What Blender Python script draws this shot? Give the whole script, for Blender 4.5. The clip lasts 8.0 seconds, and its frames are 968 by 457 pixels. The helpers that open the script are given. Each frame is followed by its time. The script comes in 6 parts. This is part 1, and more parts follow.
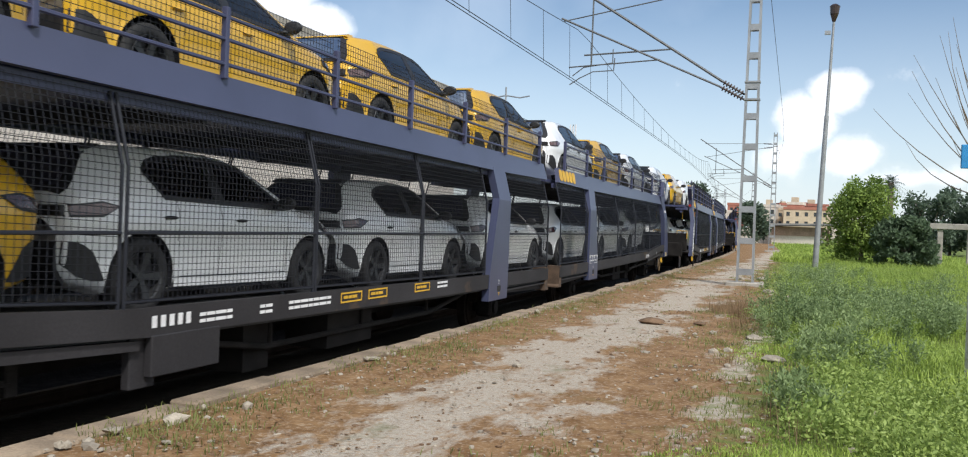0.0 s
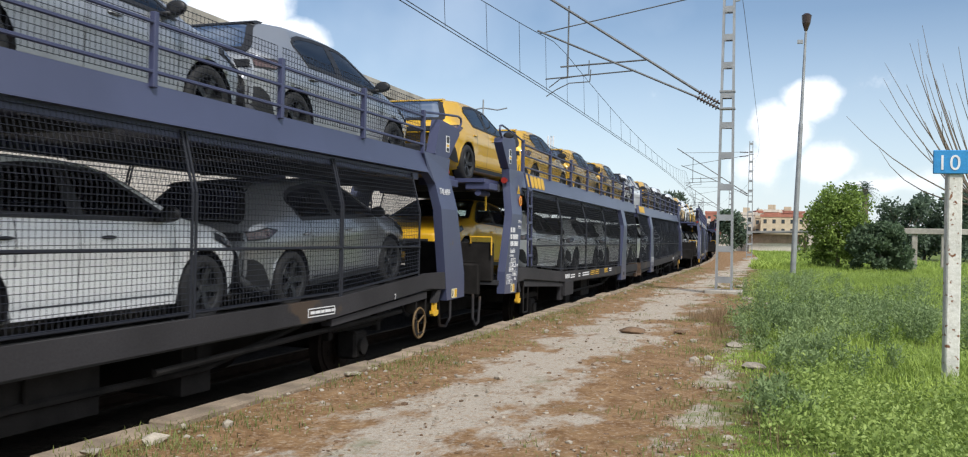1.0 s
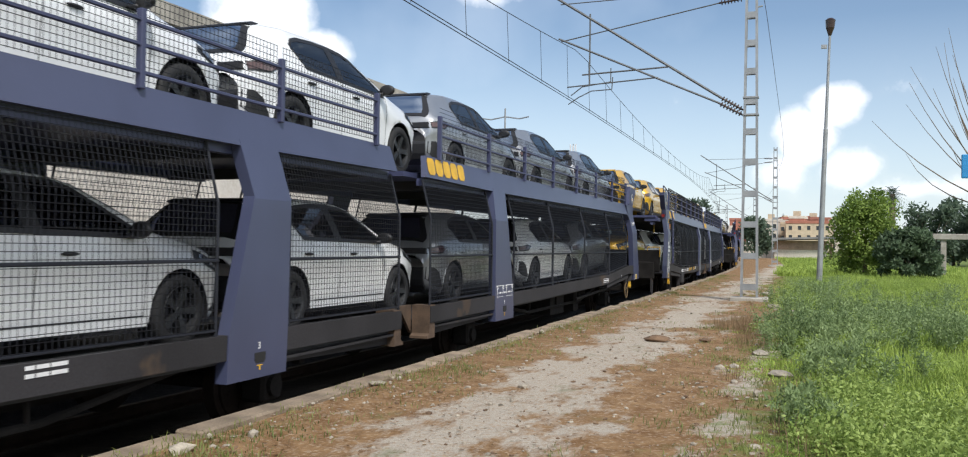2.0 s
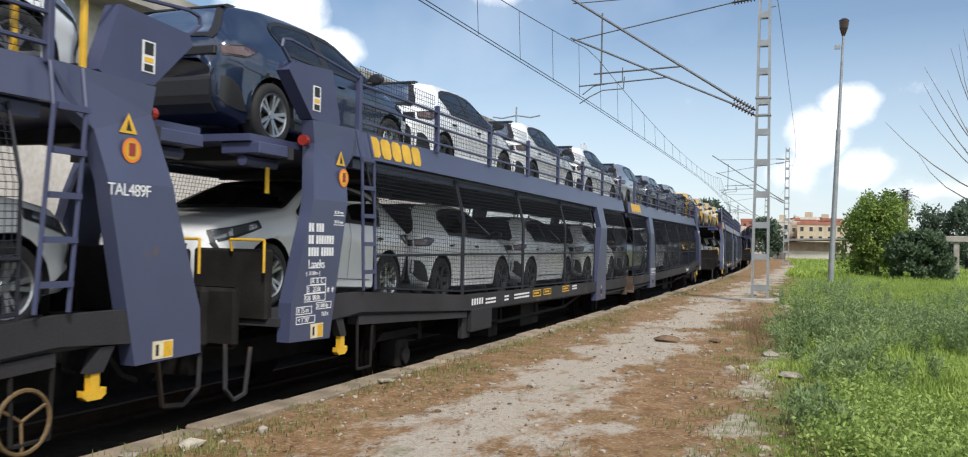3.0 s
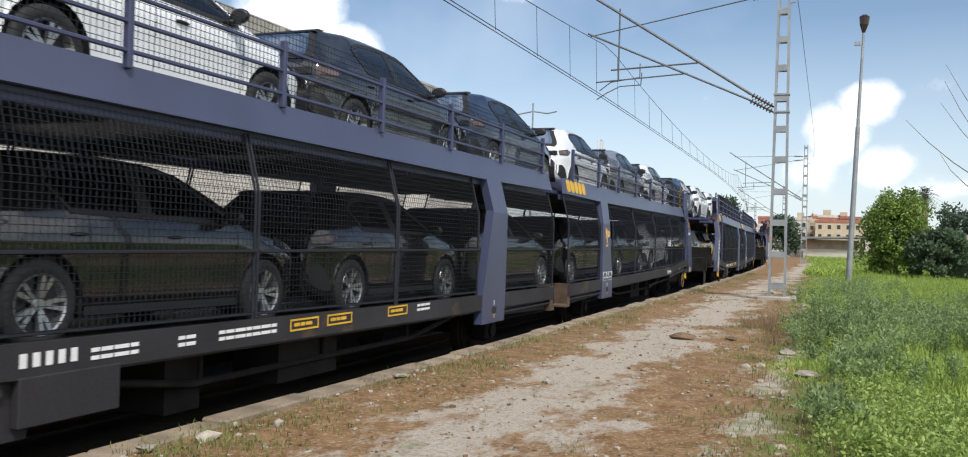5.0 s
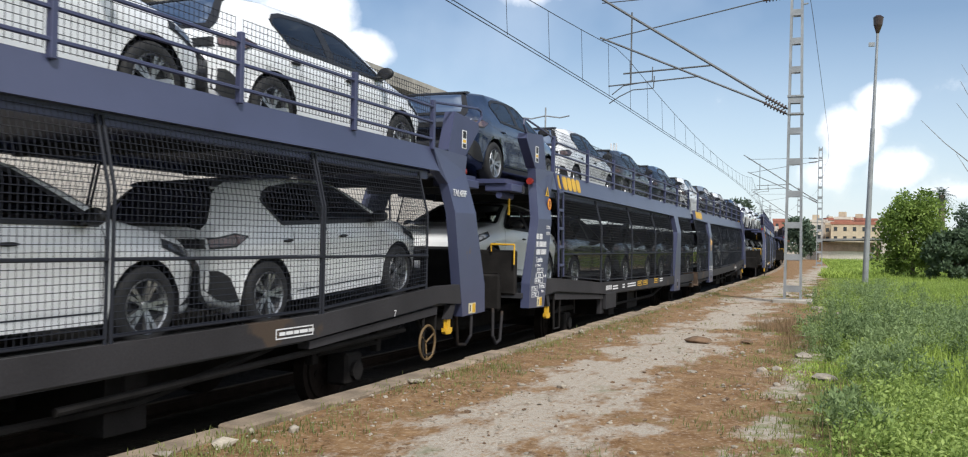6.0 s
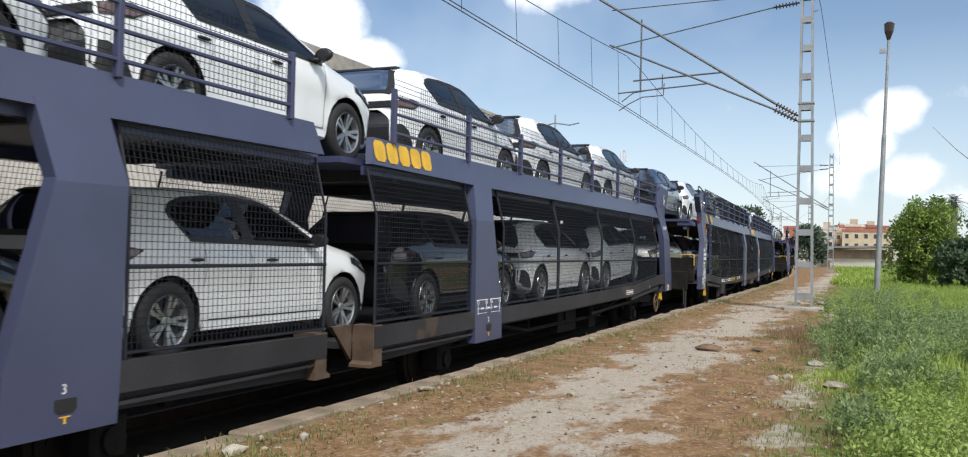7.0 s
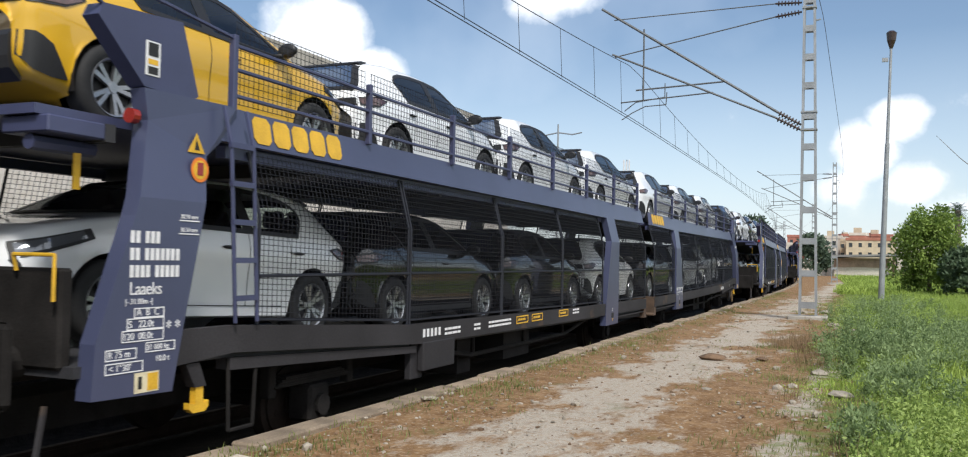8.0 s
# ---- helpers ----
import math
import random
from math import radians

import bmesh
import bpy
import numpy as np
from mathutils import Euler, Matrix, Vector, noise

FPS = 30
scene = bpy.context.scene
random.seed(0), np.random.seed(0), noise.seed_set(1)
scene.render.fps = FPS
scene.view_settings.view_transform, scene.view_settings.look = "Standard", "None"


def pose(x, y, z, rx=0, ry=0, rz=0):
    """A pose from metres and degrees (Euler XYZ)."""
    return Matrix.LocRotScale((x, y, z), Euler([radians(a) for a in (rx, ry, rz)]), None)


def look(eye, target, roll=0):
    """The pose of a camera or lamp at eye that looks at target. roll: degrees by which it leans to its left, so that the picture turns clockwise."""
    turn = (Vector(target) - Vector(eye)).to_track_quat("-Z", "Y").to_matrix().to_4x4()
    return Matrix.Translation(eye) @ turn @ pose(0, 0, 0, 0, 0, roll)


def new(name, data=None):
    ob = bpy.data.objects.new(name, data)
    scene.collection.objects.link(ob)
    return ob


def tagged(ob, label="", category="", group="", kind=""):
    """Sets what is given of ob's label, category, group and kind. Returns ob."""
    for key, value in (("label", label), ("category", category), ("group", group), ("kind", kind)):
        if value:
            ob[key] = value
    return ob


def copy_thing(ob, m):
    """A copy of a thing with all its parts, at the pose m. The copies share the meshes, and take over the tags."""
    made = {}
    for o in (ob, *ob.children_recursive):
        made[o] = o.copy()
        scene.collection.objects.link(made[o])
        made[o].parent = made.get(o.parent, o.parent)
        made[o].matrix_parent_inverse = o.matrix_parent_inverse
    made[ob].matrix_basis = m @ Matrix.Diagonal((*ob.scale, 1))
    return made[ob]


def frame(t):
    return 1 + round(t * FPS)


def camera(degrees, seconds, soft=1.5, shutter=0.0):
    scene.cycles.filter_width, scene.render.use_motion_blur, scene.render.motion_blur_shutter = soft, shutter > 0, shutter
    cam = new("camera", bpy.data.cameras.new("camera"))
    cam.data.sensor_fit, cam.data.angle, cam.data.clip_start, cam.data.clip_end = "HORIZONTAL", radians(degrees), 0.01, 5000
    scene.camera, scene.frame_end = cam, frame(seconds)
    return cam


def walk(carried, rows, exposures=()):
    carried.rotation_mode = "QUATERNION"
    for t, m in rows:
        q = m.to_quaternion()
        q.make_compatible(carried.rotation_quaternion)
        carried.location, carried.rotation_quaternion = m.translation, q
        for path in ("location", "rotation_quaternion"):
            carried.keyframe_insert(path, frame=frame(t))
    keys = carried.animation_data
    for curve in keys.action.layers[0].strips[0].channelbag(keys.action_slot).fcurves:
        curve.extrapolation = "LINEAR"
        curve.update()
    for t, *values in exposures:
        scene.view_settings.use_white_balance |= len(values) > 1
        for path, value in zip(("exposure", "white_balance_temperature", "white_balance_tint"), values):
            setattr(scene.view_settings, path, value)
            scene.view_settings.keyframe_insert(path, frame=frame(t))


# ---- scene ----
import functools

cam = camera(57.54, 8.0, soft=1.1, shutter=0.05)
EYE = Vector((0.0, 0.0, 1.325))


def aim(yaw, pitch, roll):
    """The camera's pose at EYE: yaw to the left of +y, pitch up, roll clockwise."""
    a, b = radians(yaw), radians(pitch)
    return look(EYE, EYE + Vector((-math.sin(a) * math.cos(b), math.cos(a) * math.cos(b), math.sin(b))), roll)


walk(cam, [
    (0.0, aim(20.53, -0.39, 2.21)), (0.5, aim(18.97, -0.11, 1.84)), (1.0, aim(19.22, 0.45, 1.25)),
    (1.5, aim(20.24, 0.90, 0.79)), (3.0, aim(21.38, 0.89, 1.30)), (3.5, aim(21.63, 0.49, 1.85)),
    (4.0, aim(21.79, 0.40, 1.83)), (4.5, aim(22.04, 0.48, 1.82)), (6.0, aim(23.29, 0.89, 1.21)),
    (6.5, aim(23.70, 1.11, 1.14)), (7.0, aim(23.93, 1.35, 1.22)), (7.5, aim(24.10, 1.78, 1.20)),
    (8.0, aim(24.15, 1.97, 1.09))])

# ---- world and sun ----
SUN_EL, SUN_AZ = radians(50), radians(139)      # azimuth clockwise from +y


def make_world():
    w = bpy.data.worlds.new("sky")
    scene.world = w
    w.use_nodes = True
    nt = w.node_tree
    nt.nodes.clear()
    N, L = nt.nodes.new, nt.links.new
    out, bg = N("ShaderNodeOutputWorld"), N("ShaderNodeBackground")
    sky = N("ShaderNodeTexSky")
    sky.sky_type = "NISHITA"
    sky.sun_disc = False
    sky.sun_elevation, sky.sun_rotation = SUN_EL, SUN_AZ
    sky.air_density, sky.dust_density, sky.ozone_density = 1.0, 0.6, 1.5
    co = N("ShaderNodeTexCoord")
    n1 = N("ShaderNodeTexNoise")
    n1.inputs["Scale"].default_value, n1.inputs["Detail"].default_value, n1.inputs["Roughness"].default_value = 9.0, 9.0, 0.55
    L(co.outputs["Generated"], n1.inputs["Vector"])
    n2 = N("ShaderNodeTexNoise")
    n2.inputs["Scale"].default_value, n2.inputs["Detail"].default_value = 2.3, 5.0
    L(co.outputs["Generated"], n2.inputs["Vector"])

    def math_node(op, a, b=None, clamp=False):
        m = N("ShaderNodeMath")
        m.operation, m.use_clamp = op, clamp
        for i, v in enumerate((a, b)):
            if v is None:
                continue
            if isinstance(v, (int, float)):
                m.inputs[i].default_value = v
            else:
                L(v, m.inputs[i])
        return m.outputs[0]

    # cumulus heaps: a centre in azimuth and elevation, half-width, half-height
    total = None
    for az, el, rx, rz, amount in CLOUDS:
        c = Vector((-math.sin(radians(az)) * math.cos(radians(el)), math.cos(radians(az)) * math.cos(radians(el)), math.sin(radians(el))))
        sub = N("ShaderNodeVectorMath")
        sub.operation = "SUBTRACT"
        L(co.outputs["Generated"], sub.inputs[0])
        sub.inputs[1].default_value = c
        mul = N("ShaderNodeVectorMath")
        mul.operation = "MULTIPLY"
        L(sub.outputs[0], mul.inputs[0])
        mul.inputs[1].default_value = (1 / rx, 1 / rx, 1 / rz)
        ln = N("ShaderNodeVectorMath")
        ln.operation = "LENGTH"
        L(mul.outputs[0], ln.inputs[0])
        v = math_node("MULTIPLY", math_node("SUBTRACT", 1.0, ln.outputs["Value"], True), amount)
        total = v if total is None else math_node("MAXIMUM", total, v)
    puff = math_node("MULTIPLY", math_node("SUBTRACT", n1.outputs["Fac"], 0.5), 2.6)
    heap = math_node("MULTIPLY", math_node("SUBTRACT", math_node("ADD", math_node("MULTIPLY", total, 2.0), puff), 0.45), 2.0, True)
    veil = math_node("MULTIPLY", math_node("SUBTRACT", math_node("ADD", n2.outputs["Fac"], math_node("MULTIPLY", puff, 0.06)), 0.47), 2.2, True)
    sep = N("ShaderNodeSeparateXYZ")
    L(co.outputs["Generated"], sep.inputs[0])
    low = math_node("MULTIPLY", math_node("SUBTRACT", 0.24, sep.outputs["Z"]), 2.6, True)
    cover = math_node("MAXIMUM", heap, math_node("MAXIMUM", math_node("MULTIPLY", veil, 0.70), low), True)
    shade = N("ShaderNodeMixRGB")
    shade.inputs[1].default_value = (7.0, 8.0, 9.3, 1)
    shade.inputs[2].default_value = (9.7, 9.9, 10.3, 1)
    L(math_node("ADD", math_node("MULTIPLY", heap, 0.75), math_node("MULTIPLY", puff, 0.25), True), shade.inputs[0])
    mix = N("ShaderNodeMixRGB")
    L(cover, mix.inputs[0])
    L(sky.outputs[0], mix.inputs[1])
    L(shade.outputs[0], mix.inputs[2])
    L(mix.outputs[0], bg.inputs["Color"])
    bg.inputs["Strength"].default_value = 0.105
    L(bg.outputs[0], out.inputs["Surface"])


CLOUDS = [(0.8, 6.6, 0.050, 0.055, 0.95), (-0.8, 8.6, 0.042, 0.035, 0.9), (2.2, 4.6, 0.06, 0.045, 0.85), (-5.0, 3.5, 0.12, 0.03, 0.7), (-1.6, 4.6, 0.055, 0.045, 0.85),
          (36, 13.5, 0.10, 0.06, 1.0), (31.5, 12.0, 0.05, 0.035, 0.9), (20, 16.5, 0.11, 0.035, 0.7), (60, 22, 0.2, 0.1, 0.9),
          # unseen heaps right and behind, added to brighten the train's near side
          (-75, 25, 0.8, 0.5, 1.2), (-120, 30, 0.8, 0.5, 1.2), (150, 30, 0.6, 0.3, 1.0), (180, 45, 0.7, 0.4, 1.0)]
make_world()
sun = new("sun", bpy.data.lights.new("sun", "SUN"))
sun.data.energy, sun.data.angle, sun.data.color = 3.2, radians(8), (1.0, 0.97, 0.92)
sun.matrix_world = look((0, 0, 30), (-math.sin(SUN_AZ) * math.cos(SUN_EL), -math.cos(SUN_AZ) * math.cos(SUN_EL), 30 - math.sin(SUN_EL)))
scene.view_settings.exposure = 0.25


# ---- materials ----
def material(name, base, rough=0.6, metal=0.0, dark=0.7, scale=8.0, fine=90.0, bump=0.0, coat=0.0, random_shade=0.0, spec=0.5, grain=0.35):
    """A painted, stone or metal surface: stains at one scale, grain at another, relief."""
    m = bpy.data.materials.new(name)
    m.use_nodes = True
    nt = m.node_tree
    N, L = nt.nodes.new, nt.links.new
    b = nt.nodes["Principled BSDF"]
    co = N("ShaderNodeTexCoord")
    big, small = N("ShaderNodeTexNoise"), N("ShaderNodeTexNoise")
    big.inputs["Scale"].default_value, big.inputs["Detail"].default_value = scale, 6.0
    small.inputs["Scale"].default_value, small.inputs["Detail"].default_value = fine, 3.0
    L(co.outputs["Object"], big.inputs["Vector"])
    L(co.outputs["Object"], small.inputs["Vector"])
    ramp = N("ShaderNodeValToRGB")
    ramp.color_ramp.elements[0].position, ramp.color_ramp.elements[1].position = 0.32, 0.66
    ramp.color_ramp.elements[0].color = (*[c * dark for c in base], 1)
    ramp.color_ramp.elements[1].color = (*base, 1)
    L(big.outputs["Fac"], ramp.inputs[0])
    mix = N("ShaderNodeMixRGB")
    mix.blend_type = "OVERLAY"
    mix.inputs[0].default_value = grain if dark < 0.95 else 0.05
    L(ramp.outputs[0], mix.inputs[1])
    L(small.outputs["Fac"], mix.inputs[2])
    last = mix.outputs[0]
    if random_shade:
        info, hsv = N("ShaderNodeObjectInfo"), N("ShaderNodeHueSaturation")
        mr = N("ShaderNodeMapRange")
        mr.inputs[3].default_value, mr.inputs[4].default_value = 1 - random_shade, 1 + random_shade
        L(info.outputs["Random"], mr.inputs[0])
        L(mr.outputs[0], hsv.inputs["Value"])
        L(last, hsv.inputs["Color"])
        last = hsv.outputs[0]
    L(last, b.inputs["Base Color"])
    b.inputs["Roughness"].default_value, b.inputs["Metallic"].default_value = rough, metal
    b.inputs["Coat Weight"].default_value = coat
    b.inputs["Coat Roughness"].default_value = 0.05
    b.inputs["Specular IOR Level"].default_value = spec
    if bump:
        bp = N("ShaderNodeBump")
        bp.inputs["Strength"].default_value, bp.inputs["Distance"].default_value = bump, 0.02
        L(small.outputs["Fac"], bp.inputs["Height"])
        L(bp.outputs[0], b.inputs["Normal"])
    return m


def glass_material(name, tint=(0.02, 0.025, 0.03), rough=0.03):
    m = bpy.data.materials.new(name)
    m.use_nodes = True
    b = m.node_tree.nodes["Principled BSDF"]
    b.inputs["Base Color"].default_value = (*tint, 1)
    b.inputs["Roughness"].default_value = rough
    b.inputs["Specular IOR Level"].default_value = 0.6
    return m


def clear_glass(name, tint):
    """Thin tinted glass: seen through, with a mirror gloss that grows at a flat angle."""
    m = bpy.data.materials.new(name)
    m.use_nodes = True
    nt = m.node_tree
    nt.nodes.clear()
    N, L = nt.nodes.new, nt.links.new
    out, tr, gl, fr, mix = N("ShaderNodeOutputMaterial"), N("ShaderNodeBsdfTransparent"), N("ShaderNodeBsdfGlossy"), N("ShaderNodeFresnel"), N("ShaderNodeMixShader")
    tr.inputs["Color"].default_value = (*tint, 1)
    gl.inputs["Roughness"].default_value = 0.02
    fr.inputs["IOR"].default_value = 2.1
    L(fr.outputs[0], mix.inputs[0])
    L(tr.outputs[0], mix.inputs[1])
    L(gl.outputs[0], mix.inputs[2])
    L(mix.outputs[0], out.inputs["Surface"])
    return m


M_BLUE = material("wagon_blue_paint", (0.060, 0.069, 0.128), 0.36, dark=0.82, scale=1.1, fine=120, bump=0.015, grain=0.08)
M_BLUE2 = material("wagon_dark_blue_paint", (0.05, 0.057, 0.12), 0.45, dark=0.8, scale=2, fine=120, grain=0.08)
M_SILL = material("wagon_sill_grimy_grey", (0.034, 0.032, 0.035), 0.7, dark=0.6, scale=1.2, fine=50, bump=0.1, spec=0.3)
M_GRIME = material("brake_dust_brown", (0.020, 0.018, 0.017), 0.9, dark=0.5, scale=4, fine=60, bump=0.15, spec=0.2)
M_DECK = material("deck_steel", (0.03, 0.03, 0.034), 0.7, dark=0.6, scale=3, fine=50)
M_WIRE = material("mesh_wire", (0.016, 0.018, 0.026), 0.6, dark=0.8, spec=0.3)
M_RUST = material("rusty_brown_steel", (0.11, 0.07, 0.045), 0.85, dark=0.5, scale=5, fine=70, bump=0.2)
M_YELLOW = material("signal_yellow_paint", (0.72, 0.42, 0.03), 0.5, dark=0.75, scale=6)
M_WHITEINK = material("white_stencil_paint", (0.75, 0.75, 0.76), 0.6, dark=0.85, scale=9)
M_RED = material("red_lens", (0.28, 0.025, 0.018), 0.25, dark=0.85)
M_ORANGE = material("orange_sticker", (0.75, 0.2, 0.02), 0.5, dark=0.9)
M_CREAMLABEL = material("cream_label", (0.70, 0.62, 0.42), 0.6, dark=0.8, scale=12)
M_BLACKINK = material("black_ink", (0.015, 0.015, 0.015), 0.6, dark=0.9)
M_RUBBER = material("tyre_rubber", (0.018, 0.018, 0.019), 0.8, dark=0.8, scale=20)
M_RIM = material("alloy_rim", (0.5, 0.51, 0.53), 0.3, metal=0.9, dark=0.85, scale=12)
M_HUBCAP = material("dark_steel_rim", (0.06, 0.062, 0.066), 0.45, metal=0.6, dark=0.8, scale=12)
M_TRIM = material("black_plastic_trim", (0.015, 0.015, 0.017), 0.5, dark=0.85, scale=15)
M_GLASS = clear_glass("tinted_car_glass", (0.72, 0.80, 0.78))
M_FARGLASS = glass_material("dark_car_glass")
M_LAMPGLASS = material("headlight_lens", (0.16, 0.17, 0.19), 0.08, metal=0.4, dark=0.96, scale=12, coat=1.0)
M_SEAT = material("dark_grey_seat_cloth", (0.045, 0.045, 0.05), 0.9, dark=0.8, scale=20, fine=200)
M_TAIL = material("taillight_lens", (0.09, 0.04, 0.04), 0.12, dark=0.5, scale=25, coat=1.0)
CAR_PAINT = {
    "yellow": material("yellow_car_paint", (0.70, 0.40, 0.018), 0.3, metal=0.1, dark=0.97, scale=3, coat=1.0),
    "white": material("white_car_paint", (0.82, 0.83, 0.84), 0.3, dark=0.97, scale=3, coat=1.0),
    "grey": material("silver_grey_car_paint", (0.36, 0.37, 0.39), 0.32, metal=0.6, dark=0.95, scale=3, coat=1.0),
    "black": material("black_car_paint", (0.010, 0.010, 0.011), 0.15, dark=0.95, scale=3, coat=1.0, spec=0.6),
    "navy": material("dark_blue_car_paint", (0.015, 0.027, 0.06), 0.2, metal=0.2, dark=0.95, scale=3, coat=1.0, spec=0.5)}
M_GALV = material("galvanised_steel", (0.36, 0.37, 0.38), 0.55, metal=0.5, dark=0.75, scale=3, fine=60)
M_ARM = material("weathered_grey_tube", (0.13, 0.135, 0.14), 0.55, metal=0.4, dark=0.7, scale=4, fine=60)
M_CABLE = material("copper_cable", (0.035, 0.035, 0.04), 0.6, metal=0.4, dark=0.8)
M_INSUL = material("brown_glazed_insulator", (0.05, 0.03, 0.025), 0.25, dark=0.8)
M_CONCRETE = material("weathered_concrete", (0.42, 0.39, 0.34), 0.9, dark=0.6, scale=2.2, fine=70, bump=0.25)


# ---- mesh helpers ----
def mesh_object(name, verts, faces, mat, parent=None, smooth=False, label=""):
    me = bpy.data.meshes.new(name)
    me.from_pydata([tuple(v) for v in verts], [], faces)
    me.materials.append(mat)
    if smooth:
        me.polygons.foreach_set("use_smooth", [True] * len(me.polygons))
    me.update()
    ob = new(name, me)
    ob.parent = parent
    if label:
        tagged(ob, label)
    return ob


def part(name, bm, mat, parent=None, label="", smooth=False):
    """Links a bmesh as one mesh object under a thing or a part."""
    me = bpy.data.meshes.new(name)
    bmesh.ops.recalc_face_normals(bm, faces=bm.faces)
    bm.to_mesh(me)
    bm.free()
    me.materials.append(mat)
    if smooth:
        me.polygons.foreach_set("use_smooth", [True] * len(me.polygons))
    ob = new(name, me)
    ob.parent = parent
    if label:
        tagged(ob, label)
    return ob


def empty(name, label, category, group="", kind=""):
    return tagged(new(name), label, category, group, kind)


def box(bm, x0, x1, y0, y1, z0, z1, bevel=0.0):
    r = bmesh.ops.create_cube(bm, size=1.0, matrix=Matrix.Translation(((x0 + x1) / 2, (y0 + y1) / 2, (z0 + z1) / 2)) @ Matrix.Diagonal((abs(x1 - x0), abs(y1 - y0), abs(z1 - z0), 1)))
    if bevel:
        es = list({e for v in r["verts"] for e in v.link_edges})
        bmesh.ops.bevel(bm, geom=es, offset=bevel, segments=1, affect="EDGES")
    return bm


def prism(bm, outline, axis, a, b):
    """A plate: outline of (p, q) pushed from a to b along axis ('x': p=y, q=z; 'y': p=x, q=z; 'z': p=x, q=y)."""
    def at(p, q, d):
        return (d, p, q) if axis == "x" else (p, d, q) if axis == "y" else (p, q, d)
    v0 = [bm.verts.new(at(p, q, a)) for p, q in outline]
    v1 = [bm.verts.new(at(p, q, b)) for p, q in outline]
    n = len(outline)
    bm.faces.new(v0)
    bm.faces.new(v1[::-1])
    for i in range(n):
        bm.faces.new((v0[i], v0[(i + 1) % n], v1[(i + 1) % n], v1[i]))
    return bm


def rod(bm, p, q, r, n=6, r2=None):
    p, q = Vector(p), Vector(q)
    d = q - p
    m = Matrix.Translation((p + q) / 2) @ d.to_track_quat("Z", "Y").to_matrix().to_4x4()
    bmesh.ops.create_cone(bm, cap_ends=True, segments=n, radius1=r, radius2=r if r2 is None else r2, depth=d.length, matrix=m)
    return bm


def tube(bm, pts, r, n=6):
    for a, b in zip(pts, pts[1:]):
        rod(bm, a, b, r, n)
    return bm


def bar_list(lines, r):
    """Vertices and faces of many three-sided bars, each a polyline."""
    verts, faces = [], []
    for pts in lines:
        start = len(verts)
        d = (Vector(pts[-1]) - Vector(pts[0])).normalized()
        e1 = d.orthogonal().normalized()
        e2 = d.cross(e1)
        for p in pts:
            p = Vector(p)
            for k in range(3):
                a = k * 2.0944
                verts.append(p + (e1 * math.cos(a) + e2 * math.sin(a)) * r)
        for i in range(len(pts) - 1):
            for k in range(3):
                a, b = start + i * 3 + k, start + i * 3 + (k + 1) % 3
                faces.append((a, b, b + 3, a + 3))
    return verts, faces


def lettering(name, text, size, mat, parent, m, depth=0.002, label="", spacing=1.0, align="LEFT"):
    """Raised lettering with the built-in font as a mesh, at the pose m in its parent's space."""
    cu = bpy.data.curves.new(name, "FONT")
    cu.body, cu.size, cu.extrude, cu.space_character, cu.align_x = text, size, depth, spacing, align
    tmp = bpy.data.objects.new(name, cu)
    me = bpy.data.meshes.new_from_object(tmp)
    bpy.data.objects.remove(tmp)
    me.materials.clear()
    me.materials.append(mat)
    ob = new(name, me)
    ob.parent = parent
    ob.matrix_basis = m
    if label:
        tagged(ob, label)
    return ob

# ---- the track's line ----
BEND = 0.000446          # curvature of the track, to the left
SHARPER = 0.00117        # what is added to it past TURN
TURN = 40.0
CENTRE = 6.0             # the track's middle, to the left of the camera
HALF = 1.48              # half the wagon's width
RAIL = -0.42             # top of the rails


def along(s, right=0.0, z=0.0):
    """The place s metres along the track, right metres to the right of its middle."""
    far = max(0.0, s - TURN)
    a, h = BEND * s, BEND * s + SHARPER * far
    return Vector((-CENTRE - (1 - math.cos(a)) / BEND - SHARPER * far * far / 2 + right * math.cos(h), math.sin(a) / BEND + right * math.sin(h), z))


def track_pose(s, z=0.0, pitch=0.0, turned=False):
    """A pose on the track's middle: the thing's +y looks along the track (or back, when turned)."""
    return Matrix.Translation(along(s, 0, z)) @ pose(0, 0, 0, 0, 0, math.degrees(BEND * s + SHARPER * max(0.0, s - TURN)) + (180 if turned else 0)) @ pose(0, 0, 0, pitch)


# ---- double-deck car-carrying wagon: two units joined in the middle; +y ahead, origin at its front coupling ----
def sill_top(u):
    """Height of the side sill's top, u metres from the coupling."""
    return float(np.interp(u, [0, 1.95, 4.4, 10.0, 15.5], [0.80, 0.80, 0.635, 0.565, 0.535]))


DECK_DROP = 0.175       # the lower deck lies below the sill's top
MESH_PANELS = [(2.25, 4.35), (4.40, 6.85), (6.90, 9.35), (9.40, 11.70), (12.75, 15.05)]
UPPER_POSTS = [2.0, 3.75, 5.5, 7.3, 9.1, 10.9, 12.7, 14.6]


M_PLATE = material("grimy_brown_steel", (0.026, 0.020, 0.017), 0.9, dark=0.5, scale=4, fine=60, bump=0.2, spec=0.15)
M_BRASSY = material("grimy_yellow_paint", (0.16, 0.10, 0.04), 0.7, dark=0.6, scale=9)


